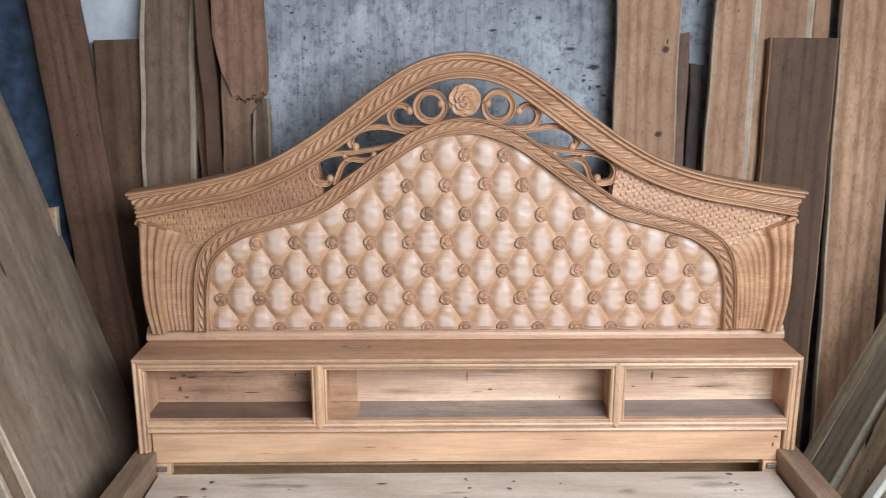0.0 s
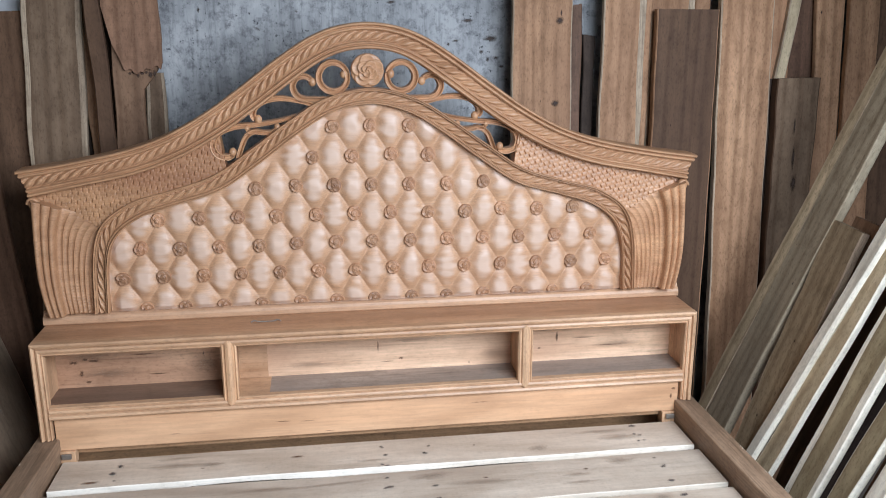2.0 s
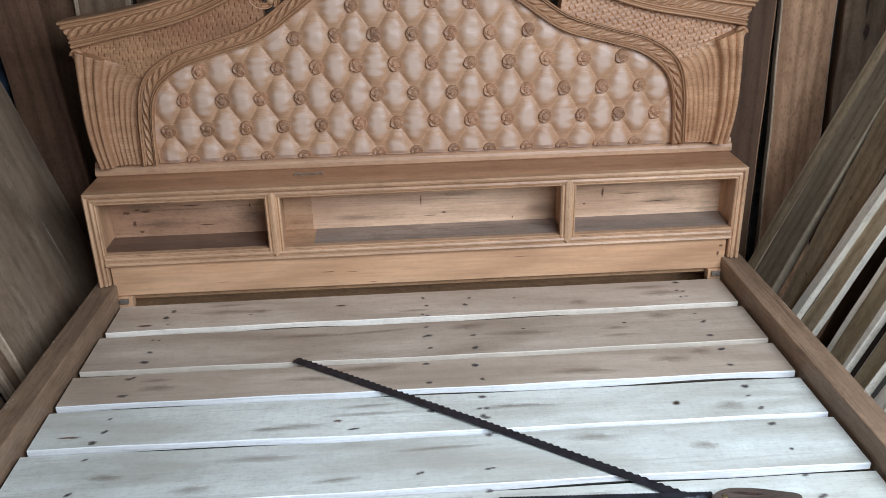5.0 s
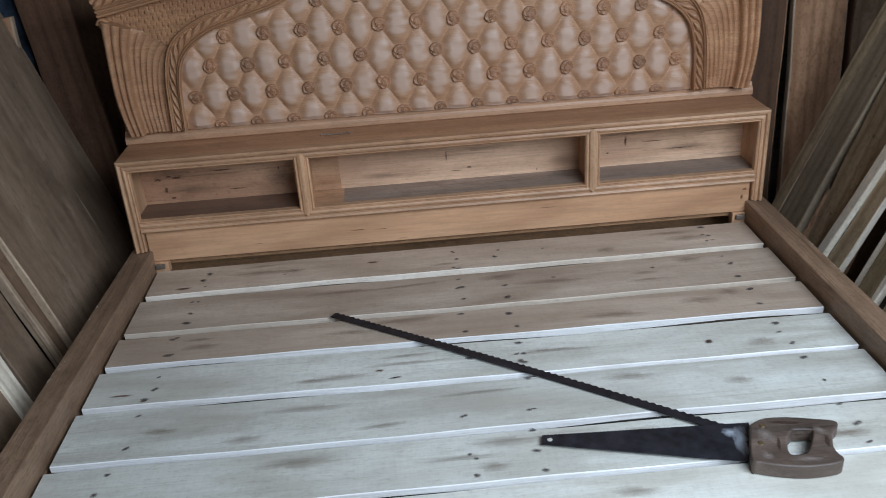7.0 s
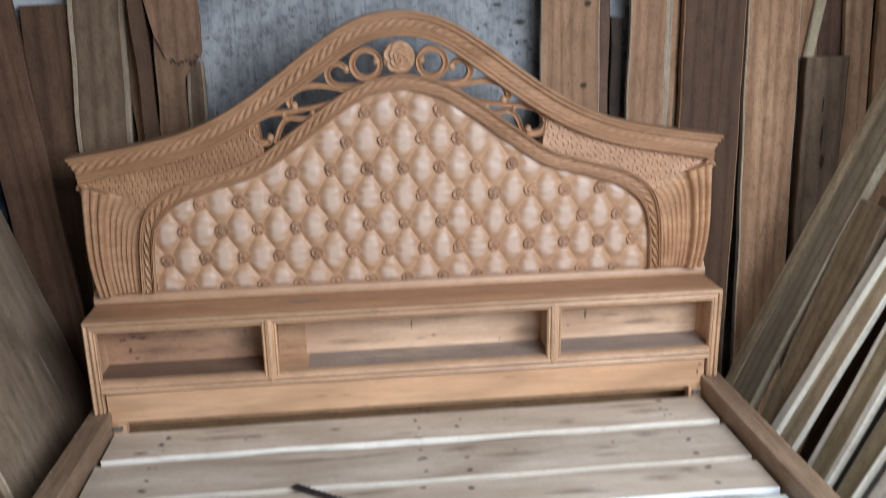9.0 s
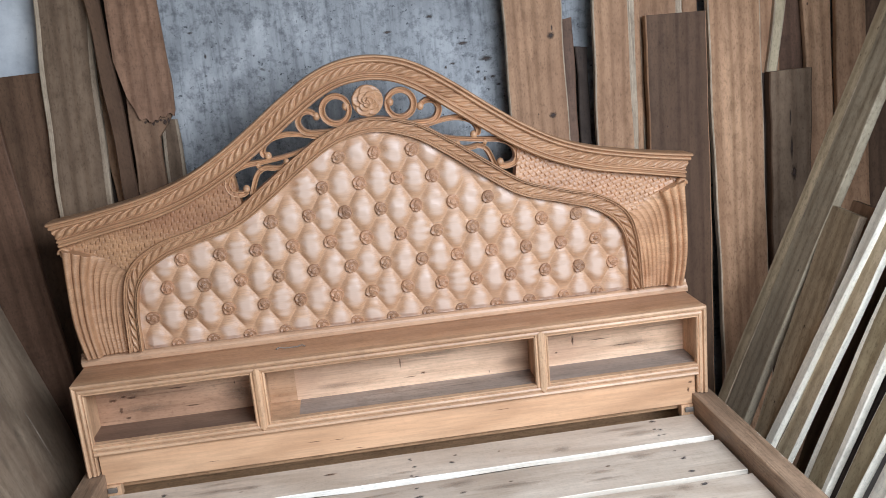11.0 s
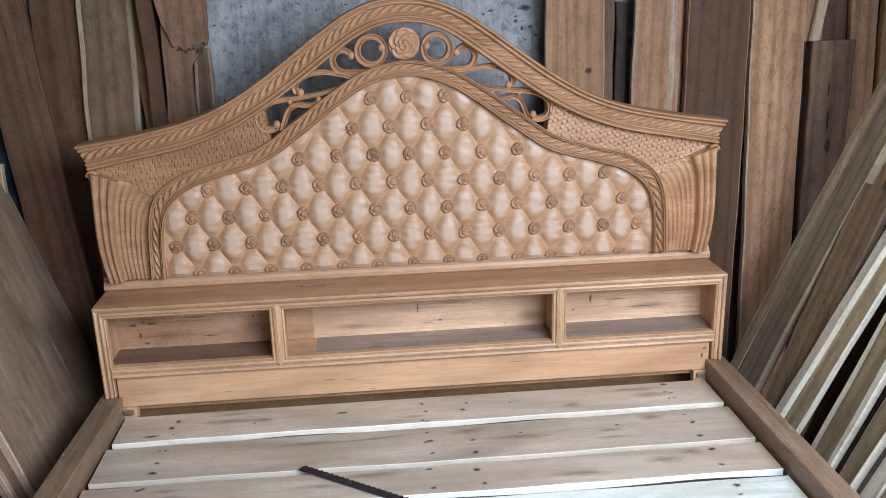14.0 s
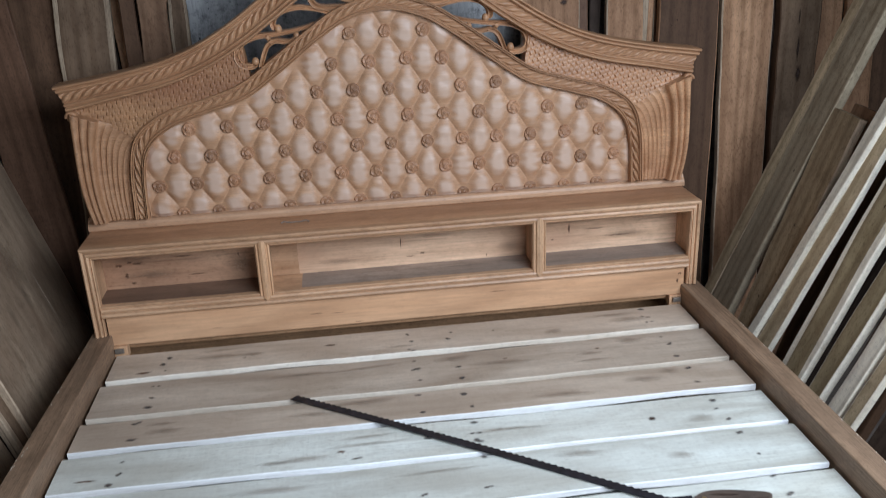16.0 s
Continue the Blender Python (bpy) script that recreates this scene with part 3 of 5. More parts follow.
def flower_mesh(name, r, depth, layers, rings, spokes, foot):
    """A round flower: polar grid over petals(), with a rim that runs down into the ground."""
    q, a = np.meshgrid(np.linspace(0.02, 1, rings), np.linspace(0, 2 * np.pi, spokes, endpoint=False), indexing="ij")
    x, z = q * np.cos(a), q * np.sin(a)
    h = petals(x, z, layers)
    h[-1] = 0
    out = np.stack([r * x, -depth * h, r * z], -1)
    out[-1, :, 1] = foot
    verts = [(0, -depth * float(h[0].max()), 0)] + out.reshape(-1, 3).tolist()
    faces = [(0, 1 + m, 1 + (m + 1) % spokes) for m in range(spokes)]
    for k in range(rings - 1):
        b, c = 1 + k * spokes, 1 + (k + 1) * spokes
        faces += [(b + m, c + m, c + (m + 1) % spokes, b + (m + 1) % spokes) for m in range(spokes)]
    return raw_mesh(name, verts, faces, [True] * len(faces))


BUTTON = [(1, 0.0, 0.97, 0.06, 0.0), (3, 0.46, 0.52, 0.30, 0.4), (1, 0.04, 0.40, 0.52, 0.0), (1, 0.02, 0.20, 0.74, 0.0)]
_btn = flower_mesh("button", 0.0205, 0.0150, BUTTON, 18, 44, 0.006)
_btn.materials.append(button_wood)
_bm = bmesh.new()
_bm.from_mesh(_btn)
bmesh.ops.bisect_plane(_bm, geom=_bm.verts[:] + _bm.edges[:] + _bm.faces[:], plane_co=(0, 0, -0.001), plane_no=(0, 0, 1), clear_inner=True)
_half = mesh_of("button", _bm)
_half.materials.append(button_wood)
for r in range(-2, 6):
    z = ROW0 + r * BZ
    for c in range(-9, 10):
        x = X0 + (c + (0.5 if r % 2 else 0.0)) * BX
        if abs(x) > 0.752 or z < 0.73 or z > field_top(x) - 0.022:
            continue
        ob = new("button", _btn if r > -2 else _half)
        ob.parent = tufted
        ob.location = (x + random.uniform(-0.003, 0.003), YP - (0.0095 if r > -2 else 0.005), z + random.uniform(-0.003, 0.003))
        ob.rotation_euler = (0, random.uniform(-3, 3) if r > -2 else 0, 0)
        if r == -2:
            ob.location.z = 0.7415
        ob.scale = [random.uniform(0.92, 1.1), 1.0, random.uniform(0.92, 1.08)]


def strip_solid(name, top, low, height, nu, nv, back, side):
    def P(u, v):
        a, b = spline(top, u), spline(low, u)
        xz = a + (b - a) * v[..., None]
        return side * xz[..., 0], YP - height(u, v, xz[..., 0], xz[..., 1]), xz[..., 1]
    return sheet(name, P, nu, nv, back)


CANE_T = [(0.436, 1.263), (0.53, 1.210), (0.665, 1.163), (0.75, 1.145), (0.83, 1.131), (0.90, 1.115), (0.955, 1.098)]
CANE_L = [(0.418, 1.142), (0.50, 1.102), (0.64, 1.064), (0.72, 1.030), (0.772, 0.992), (0.865, 1.044), (0.945, 1.082)]
FLUTE_T = [(0.764, 1.006), (0.800, 0.91), (0.812, 0.82), (0.815, 0.737)]
FLUTE_L = [(0.949, 1.084), (0.952, 1.03), (0.957, 0.93), (0.958, 0.86), (0.953, 0.80), (0.942, 0.737)]


def cane(u, v, x, z):
    """Small wedge cuts in staggered rows, as left by a flat gouge."""
    p, q = (x * 0.97 + z * 0.25) / 0.0165, (z * 0.97 - x * 0.25) / 0.0128
    row = np.floor(q)
    f = q - row
    d = np.abs((p + 0.5 * (row % 2) + 0.12 * np.sin(row * 7.7)) % 1.0 - 0.5)
    tick = np.clip(1 - d / (0.06 + 0.20 * (1 - f)), 0, 1) * np.clip(f / 0.25, 0, 1) * np.clip((1 - f) / 0.2, 0, 1)
    keep = 0.55 + 0.45 * np.sin(row * 3.1 + np.floor(p) * 1.7)
    return 0.011 - 0.0065 * tick * keep + 0.0006 * np.sin(np.pi * f) + 0.005 * v


def flutes(u, v, x, z):
    """Fine ribs that follow the inner moulding and hook over at the seam, then three bold ribs at the rim."""
    rim = 0.66 - 0.05 * np.clip(1 - u / 0.25, 0, 1)
    big = v > rim
    lean = v + 0.20 * np.exp(-u / 0.13) * (1 - v / rim).clip(0, 1)
    k = np.where(big, (v - rim) / (1 - rim) * 3, lean / rim * 7)
    ridge = np.where(big, np.abs(np.sin(np.pi * k)) ** 0.5, 1 - np.abs(np.sin(np.pi * k)) ** 0.7)
    fade = np.clip(u / 0.06, 0, 1) * (0.75 + 0.25 * np.sin(u * 9 + k))
    curl = np.where(big, 0.012 * np.clip(1 - u / 0.2, 0, 1) * (1 - v), 0)
    chips = 0.0012 * np.sin(z * 700 + 4 * np.sin(x * 60)) * np.clip((u - 0.55) / 0.3, 0, 1) * ~big
    return 0.010 + np.where(big, 0.013, 0.0065 * fade) * ridge + np.where(big, 0.012, 0) + 0.020 * (v / 0.8) ** 2 * (1 - 0.55 * u) + curl + chips


for side in (-1, 1):
    # the left cane panel has a darker, redder teak than the right
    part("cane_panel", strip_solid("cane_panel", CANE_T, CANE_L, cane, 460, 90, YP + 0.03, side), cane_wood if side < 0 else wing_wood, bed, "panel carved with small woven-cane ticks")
    part("fluted_wing", strip_solid("fluted_wing", FLUTE_T, FLUTE_L, flutes, 90, 200, YP + 0.03, side), wing_wood, bed, "fluted outer wing of the headboard")
    bm = bmesh.new()
    t = np.linspace(0, 1, 30)
    a = 2 * np.pi * 1.4 * t
    rr = 0.016 - 0.010 * t
    sweep(bm, np.stack([side * (0.947 + rr * np.cos(a)), np.full(30, YP - 0.030), 1.070 + rr * np.sin(a)], -1), lambda t: 0.006 - 0.002 * t, lambda t: 0.014)
    part("corner_scroll", bm, carved, bed)

# pierced scrollwork under the crest
YS = YP - 0.004
SX = -0.012  # the scrollwork sits a little off the bed's middle, as the hump does


def flat_path(ctrl, side, n=40):
    xz = spline(ctrl, np.linspace(0, 1, n))
    return np.stack([side * xz[:, 0] + SX, np.full(n, YS), xz[:, 1]], -1)


def spiral(cx, cz, r0, r1, a0, a1, n=26):
    return [(cx + (r0 + (r1 - r0) * k / (n - 1)) * math.cos(radians(a0 + (a1 - a0) * k / (n - 1))), cz + (r0 + (r1 - r0) * k / (n - 1)) * math.sin(radians(a0 + (a1 - a0) * k / (n - 1)))) for k in range(n)]


for side in (-1, 1):
    for deep, (ctrl, w0, w1, n) in enumerate((
        (spiral(0.097, 1.406, 0.0405, 0.0405, 165, 523, 40), 0.0088, 0.0088, 110),
        ([(0.110, 1.344), (0.148, 1.344), (0.180, 1.345), (0.202, 1.356), (0.212, 1.381), (0.200, 1.404), (0.178, 1.409), (0.160, 1.401)], 0.0085, 0.0085, 70),
        ([(0.148, 1.326), (0.195, 1.340), (0.245, 1.348), (0.290, 1.342), (0.318, 1.325), (0.327, 1.303), (0.320, 1.290)], 0.006, 0.0095, 70),
        ([(0.205, 1.298), (0.258, 1.284), (0.320, 1.275), (0.386, 1.268), (0.428, 1.248), (0.442, 1.217), (0.430, 1.191), (0.402, 1.184), (0.386, 1.192)], 0.006, 0.0095, 70),
        ([(0.262, 1.262), (0.278, 1.253), (0.302, 1.252), (0.326, 1.255), (0.350, 1.240), (0.366, 1.205), (0.374, 1.180)], 0.006, 0.008, 46),
        ([(0.318, 1.257), (0.336, 1.254), (0.346, 1.263)], 0.006, 0.005, 20),
    )):
        part("scroll", sweep(bmesh.new(), flat_path(ctrl, side, n) + np.array((0.0, 0.0014 * deep, 0.0)), lambda t, a=w0, b=w1: 0.92 * (a + (b - a) * t) * (1 + 0.22 * math.sin(math.pi * t)), lambda t: 0.017, prof=RIBBON), carved, bed)
    for kx, kz, kr in ((0.066, 1.414, 0.0125), (0.156, 1.393, 0.012), (0.312, 1.291, 0.012), (0.388, 1.199, 0.012), (0.260, 1.268, 0.010), (0.345, 1.266, 0.008)):
        bm = bmesh.new()
        bmesh.ops.create_uvsphere(bm, u_segments=16, v_segments=10, radius=kr)
        bmesh.ops.scale(bm, vec=(0.92, 0.95, 1.05), verts=bm.verts[:])
        bmesh.ops.translate(bm, vec=(side * kx + SX, YS - 0.004, kz), verts=bm.verts[:])
        for fc in bm.faces:
            fc.smooth = True
        part("scroll_end", bm, carved, bed)


ROSE = [(1, 0.0, 1.0, 0.25, 0.0), (5, 0.52, 0.47, 0.42, 0.3), (4, 0.30, 0.36, 0.62, 0.9), (3, 0.15, 0.24, 0.80, 0.2), (1, 0.0, 0.10, 0.95, 0.0)]
rose = part("rose", flower_mesh("rose", 0.0475, 0.030, ROSE, 40, 96, 0.006), carved, bed, "carved open rose")
rose.location = (SX, YS - 0.006, 1.424)

# base strip on the shelf
part("base_strip", moulded(bmesh.new(), "x", -0.972, 0.972, [(0, 0), (0.004, 0.004), (0.016, 0.004), (0.024, 0.0), (0.030, -0.008), (0.040, -0.012), (0.040, -0.06), (0, -0.06)], (0, YP, 0.7)), strip_x, bed, "plain pale strip under the headboard")

# shelf unit
NB = 0.142
part("shelf_top", boxed(-0.969, 0.967, 0.0165, 0.215, 0.684, 0.6995, bevel=0.0008), top_x, bed, "brown planed shelf top")
part("back_patch", boxed(-0.4225, -0.336, NB - 0.002, NB, 0.505, 0.683, bevel=0), shelf_x, bed, "darker piece let into the niche back")
# the left floor piece is darker and browner than the others
for xa, xb, m, text in ((-0.955, -0.434, umber_x, "dark brown niche floor"), (-0.434, -0.327, shelf_x, ""), (-0.327, 0.434, dust_x, "dusty grey niche floor"), (0.434, 0.955, dust_x, "dusty grey niche floor")):
    part("niche_floor", boxed(xa, xb, 0.012, NB, 0.486, 0.504, bevel=0), m, bed, text)
part("stained_back", boxed(-0.955, -0.434, NB - 0.001, NB + 0.012, 0.486, 0.684, bevel=0), stained_x, bed, "brown stained back board of the niche")
part("shelf_back", boxed(-0.4335, 0.955, NB, NB + 0.012, 0.486, 0.684, bevel=0), ply_x, bed, "pale back board of the niches with knots")
for side in (-1, 1):
    part("shelf_side", boxed(min(side * 0.950, side * 0.965), max(side * 0.950, side * 0.965), 0.012, 0.215, 0.0, 0.684, bevel=0.001), shelf_z, bed)
    part("niche_partition", boxed(side * 0.434 - 0.011, side * 0.434 + 0.011, 0.012, NB, 0.504, 0.684, bevel=0.001), shelf_z, bed)

STEP = [(0, 0), (0, 0.006), (0.003, 0.010), (0.006, 0.006), (0.0075, 0.006), (0.0085, 0.011), (0.014, 0.0135), (0.0195, 0.011), (0.0205, 0.006), (0.022, 0.006), (0.025, 0.014), (0.031, 0.017), (0.036, 0.013), (0.036, -0.014), (0, -0.014)]
part("top_moulding", moulded(bmesh.new(), "x", -0.936, 0.936, STEP, (0, 0.002, 0.664), cut=(lambda p: -0.88 * p, lambda p: 0.86 * p)), shelf_x, bed, "stepped moulding round the niches")
part("bottom_moulding", moulded(bmesh.new(), "x", -0.9365, 0.9365, [(-q, r) for q, r in STEP], (0, 0.002, 0.508)), shelf_x, bed)
for side in (-1, 1):
    part("side_moulding", moulded(bmesh.new(), "z", 0.409, 0.664, [(p * 0.87, q) for p, q in STEP], (side * 0.936, 0.002, 0), up=(side, 0, 0), cut=(lambda p: 0.0, lambda p: p / 0.87)), shelf_z, bed)
    DIV = [(-0.022, -0.012), (-0.022, 0.006), (-0.018, 0.010), (-0.015, 0.007), (-0.012, 0.007), (-0.009, 0.013), (0.0, 0.016), (0.009, 0.013), (0.012, 0.007), (0.015, 0.007), (0.018, 0.010), (0.022, 0.006), (0.022, -0.012)]
    part("divider_moulding", moulded(bmesh.new(), "z", 0.505, 0.667, DIV, (side * 0.434, 0.0, 0), up=(1, 0, 0), cut=(lambda p: -0.9 * (0.022 - abs(p)), lambda p: 0.9 * (0.022 - abs(p)))), shelf_z, bed)
part("front_board", boxed(-0.931, 0.931, 0.004, 0.026, 0.370, 0.474, bevel=0.002), board_x, bed, "clear pale teak front board")
part("inner_rail", boxed(-0.93, 0.93, 0.028, 0.05, 0.347, 0.484, bevel=0.002), under_x, bed, "brown rail set back under the front board")
part("lower_back", boxed(-0.949, 0.949, 0.19, 0.202, 0.0, 0.485, bevel=0), under_x, bed, "dark back board under the shelf")
for side in (-1, 1):
    part("corner_block", boxed(side * 0.905 - 0.024, side * 0.905 + 0.024, -0.004, 0.026, 0.330, 0.369, bevel=0.002), shelf_z, bed, "small wooden block under the front board")

# rails, feet, brackets, slats
RT = 0.406
for side in (-1, 1):
    x0, x1 = sorted((side * 0.921, side * 0.987))
    splay = 0.031 if side < 0 else 0.0  # this rail stands a little out of square
    for name, bm, text in (("side_rail", boxed(x0, x1, -2.05, 0.036, RT - 0.16, RT, bevel=0.004, seg=3), "dark brown bed rail with scuffed edge"), ("foot", boxed(x0 + 0.002, x1 - 0.002, -2.04, -1.97, 0.0, RT - 0.162, bevel=0.003), "")):
        for v in bm.verts:
            v.co.x += splay * min(0.0, v.co.y)
        part(name, bm, rail_y, bed, text)
    part("bracket", boxed(side * 0.905 - 0.014, side * 0.905 + 0.014, -0.012, -0.005, 0.348, 0.364, bevel=0.002), wire_mat, bed, "small steel corner bracket")
    part("bearer", boxed(min(side * 0.895, side * 0.92), max(side * 0.895, side * 0.92), -2.0, -0.02, 0.275, 0.305, bevel=0.002), rail_y, bed)
part("middle_bearer", boxed(-0.03, 0.03, -2.0, 0.0, 0.245, 0.305, bevel=0.002), rail_y, bed)

SLATS = [(-0.018, -0.178, -0.177, 0.0), (-0.209, -0.389, -0.398, 0.0), (-0.421, -0.546, -0.563, 0.002), (-0.587, -0.720, -0.740, 0.0), (-0.757, -0.923, -0.930, 0.002), (-0.942, -1.092, -1.097, 0.0), (-1.113, -1.30, -1.31, 0.002), (-1.326, -1.51, -1.51, 0.0), (-1.526, -1.71, -1.70, 0.002), (-1.726, -1.92, -1.92, 0.0)]


def slat_mesh(y0, yl, yr, lift, before):
    """A sawn bed board: back edge along the board before it or at y0, front edge from yl to yr, slightly uneven."""
    bm = bmesh.new()
    n = 40
    rings = []
    for k in range(n + 1):
        t = k / n
        x0 = -0.912 + 0.030 * y0
        x = x0 + (0.912 - x0) * t
        wob = lambda y: 0.0016 * math.sin(9 * t + y * 31) + 0.0010 * math.sin(31 * t + y * 77)
        ya, yb = y0, yl + (yr - yl) * t + wob(y0)
        if before:
            ya = before[1] + (before[2] - before[1]) * t + wob(before[0]) - max(0.018, 0.0315 + 0.014 * before[1]) - 0.0015 * math.sin(6 * t + y0 * 50)
        zt = 0.345 + lift + 0.0012 * math.sin(5 * t + y0 * 20)
        zb = 0.3065
        c = 0.0018
        prof = [(ya, zb), (ya, zt - c), (ya - c, zt), (yb + c, zt), (yb, zt - c), (yb + 0.0005, zt - 0.018 - 0.003 * math.sin(17 * t + y0 * 9)), (yb + 0.026, zb)]
        rings.append([bm.verts.new((x, y, z)) for y, z in prof])
    for a, b in zip(rings, rings[1:]):
        for s in range(7):
            f = bm.faces.new((a[s], a[(s + 1) % 7], b[(s + 1) % 7], b[s]))
            f.material_index = 1 if s in (3, 4) else 0
    bm.faces.new(rings[0])
    bm.faces.new(rings[-1])
    bmesh.ops.recalc_face_normals(bm, faces=bm.faces[:])
    return bm


# the first three take the warm-lit copy, the rest the cool-lit one
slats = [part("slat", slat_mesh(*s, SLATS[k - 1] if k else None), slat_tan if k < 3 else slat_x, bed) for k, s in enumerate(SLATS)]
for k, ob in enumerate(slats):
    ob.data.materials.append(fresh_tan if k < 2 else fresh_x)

mark_mat = plain("dark_nail_stain", (0.09, 0.075, 0.07), 0.8, 0.0, 0.5, 90.0)
knot_mat = plain("dark_knot", (0.05, 0.026, 0.016), 0.75, 0.0, 0.5, 60.0)


def soften(m, hard, low=0.55, high=1.35, scale=2.2):
    """Lets a stain fade out raggedly towards its rim."""
    nodes, links = m.node_tree.nodes, m.node_tree.links
    tc = nodes.new("ShaderNodeTexCoord")
    ln = nodes.new("ShaderNodeVectorMath")
    ln.operation = "LENGTH"
    links.new(tc.outputs["Object"], ln.inputs[0])
    n = noise_tex(nodes, links, tc.outputs["Object"], scale, 5.0, 0.65)
    mm = nodes.new("ShaderNodeMath")
    mm.operation = "MULTIPLY_ADD"
    links.new(n.outputs[0], mm.inputs[0])
    mm.inputs[1].default_value = 0.9
    links.new(ln.outputs["Value"], mm.inputs[2])
    mr = nodes.new("ShaderNodeMapRange")
    links.new(mm.outputs[0], mr.inputs[0])
    mr.inputs[1].default_value, mr.inputs[2].default_value = low, high
    mr.inputs[3].default_value, mr.inputs[4].default_value = hard, 0.0
    links.new(mr.outputs[0], m.node_tree.nodes["Principled BSDF"].inputs["Alpha"])


soften(mark_mat, 0.92, 0.5, 1.1, 3.0)
soften(knot_mat, 0.95, 0.65, 1.1, 2.8)


def blot_mesh(name, mat, seed, r=1.0, n=18, rough=0.35):
    """A ragged stain, a thin lens of unit radius in x and y."""
    rnd = random.Random(seed)
    bm = bmesh.new()
    ph = [rnd.uniform(0, 6) for _ in range(3)]
    rad = lambda a: r * (1 + rough * (0.5 * math.sin(2 * a + ph[0]) + 0.35 * math.sin(3 * a + ph[1]) + 0.3 * math.sin(7 * a + ph[2])))
    ring = [bm.verts.new((rad(2 * math.pi * k / n) * math.cos(2 * math.pi * k / n), rad(2 * math.pi * k / n) * math.sin(2 * math.pi * k / n), 0)) for k in range(n)]
    mid = bm.verts.new((0, 0, 0.0006))
    for k in range(n):
        bm.faces.new((ring[k], ring[(k + 1) % n], mid))
    me = mesh_of(name, bm)
    me.materials.append(mat)
    return me


_marks = [blot_mesh("nail_mark", mark_mat, 70 + k, rough=0.5) for k in range(5)]
brown_knot_mat = plain("brown_knot", (0.15, 0.07, 0.036), 0.7, 0.0, 0.6, 3.0)
soften(brown_knot_mat, 0.9, 0.6, 1.1, 3.0)
_brown_knots = [blot_mesh("knot", brown_knot_mat, 170 + k, rough=0.8) for k in range(4)]
_knots = [blot_mesh("knot", knot_mat, 90 + k, rough=0.45) for k in range(4)]


def spot(name, me, parent, x, y, z, sx, sy, turn=0.0):
    ob = new(name, me)
    ob.parent = parent
    ob.location, ob.rotation_euler, ob.scale = (x, y, z), (0, 0, turn), (sx, sy, 1)
    return ob


back_ob = bpy.data.objects["shelf_back"]
for k, (x, z, rx, rz) in enumerate(((-0.880, 0.548, 0.010, 0.016), (-0.842, 0.586, 0.026, 0.006), (-0.866, 0.592, 0.014, 0.006), (-0.90, 0.582, 0.022, 0.009), (-0.862, 0.520, 0.016, 0.007), (-0.70, 0.60, 0.06, 0.004), (-0.66, 0.535, 0.05, 0.004), (0.072, 0.541, 0.014, 0.007), (0.030, 0.533, 0.040, 0.0025), (0.288, 0.515, 0.003, 0.008), (0.001, 0.585, 0.004, 0.030), (-0.525, 0.592, 0.004, 0.012), (0.572, 0.585, 0.008, 0.028), (0.515, 0.549, 0.010, 0.005), (0.66, 0.578, 0.07, 0.003), (0.74, 0.548, 0.05, 0.003), (-0.345, 0.545, 0.004, 0.012))):
    ob = new("knot", _brown_knots[k % 4])
    ob.parent = back_ob
    ob.matrix_basis = Matrix.Translation((x, NB - (0.0016 if x < -0.434 else 0.0006), z)) @ Matrix.Rotation(radians(90), 4, "X") @ Matrix.Diagonal((rx, rz, 1, 1))
_r = random.Random(5)
NAILS = [  # rows of old nail holes down the left end, the middle pair and the right end
    (0, -0.750, (-0.072, -0.109, -0.154)), (0, -0.003, (-0.064, -0.110, -0.168)), (0, 0.121, (-0.072, -0.118)), (0, 0.764, (-0.040, -0.095, -0.133)),
    (1, -0.757, (-0.242, -0.305, -0.360)), (1, -0.006, (-0.238, -0.291, -0.361)), (1, 0.116, (-0.301, -0.363)), (1, 0.766, (-0.237, -0.289, -0.367)),
    (2, -0.775, (-0.439, -0.522)), (2, -0.014, (-0.445, -0.528)), (2, 0.121, (-0.457, -0.526)), (2, 0.761, (-0.445, -0.522)),
    (3, -0.779, (-0.610, -0.663, -0.704)), (3, -0.008, (-0.651,)), (3, 0.112, (-0.601, -0.648, -0.685)), (3, 0.760, (-0.618, -0.654, -0.709)),
    (4, -0.790, (-0.772, -0.886)), (4, -0.044, (-0.881,)), (4, 0.106, (-0.761, -0.875)), (4, 0.758, (-0.781, -0.874)),
    (5, -0.803, (-0.967, -1.024)), (5, -0.037, (-1.006, -1.019, -1.075)), (5, 0.101, (-0.950, -1.021, -1.074)), (5, 0.764, (-0.958, -1.026, -1.080)),
]
for k, x, ys in NAILS:
    for y in ys:
        r = _r.uniform(0.007, 0.012)
        for _ in range(_r.choice((1, 2, 2))):
            spot("nail_mark", _r.choice(_marks), slats[k], x + _r.uniform(-0.010, 0.010), y + _r.uniform(-0.005, 0.005), 0.3465 + SLATS[k][3] + 0.0003, r * _r.uniform(1.2, 2.0), r * _r.uniform(0.7, 1.2), _r.uniform(-0.5, 0.5))
for k in (6, 7):
    for x in (-0.8, -0.04, 0.11, 0.76):
        spot("nail_mark", _r.choice(_marks), slats[k], x, SLATS[k][0] - 0.05 - 0.08 * _r.random(), 0.3468 + SLATS[k][3], 0.014, 0.009, _r.uniform(-0.5, 0.5))
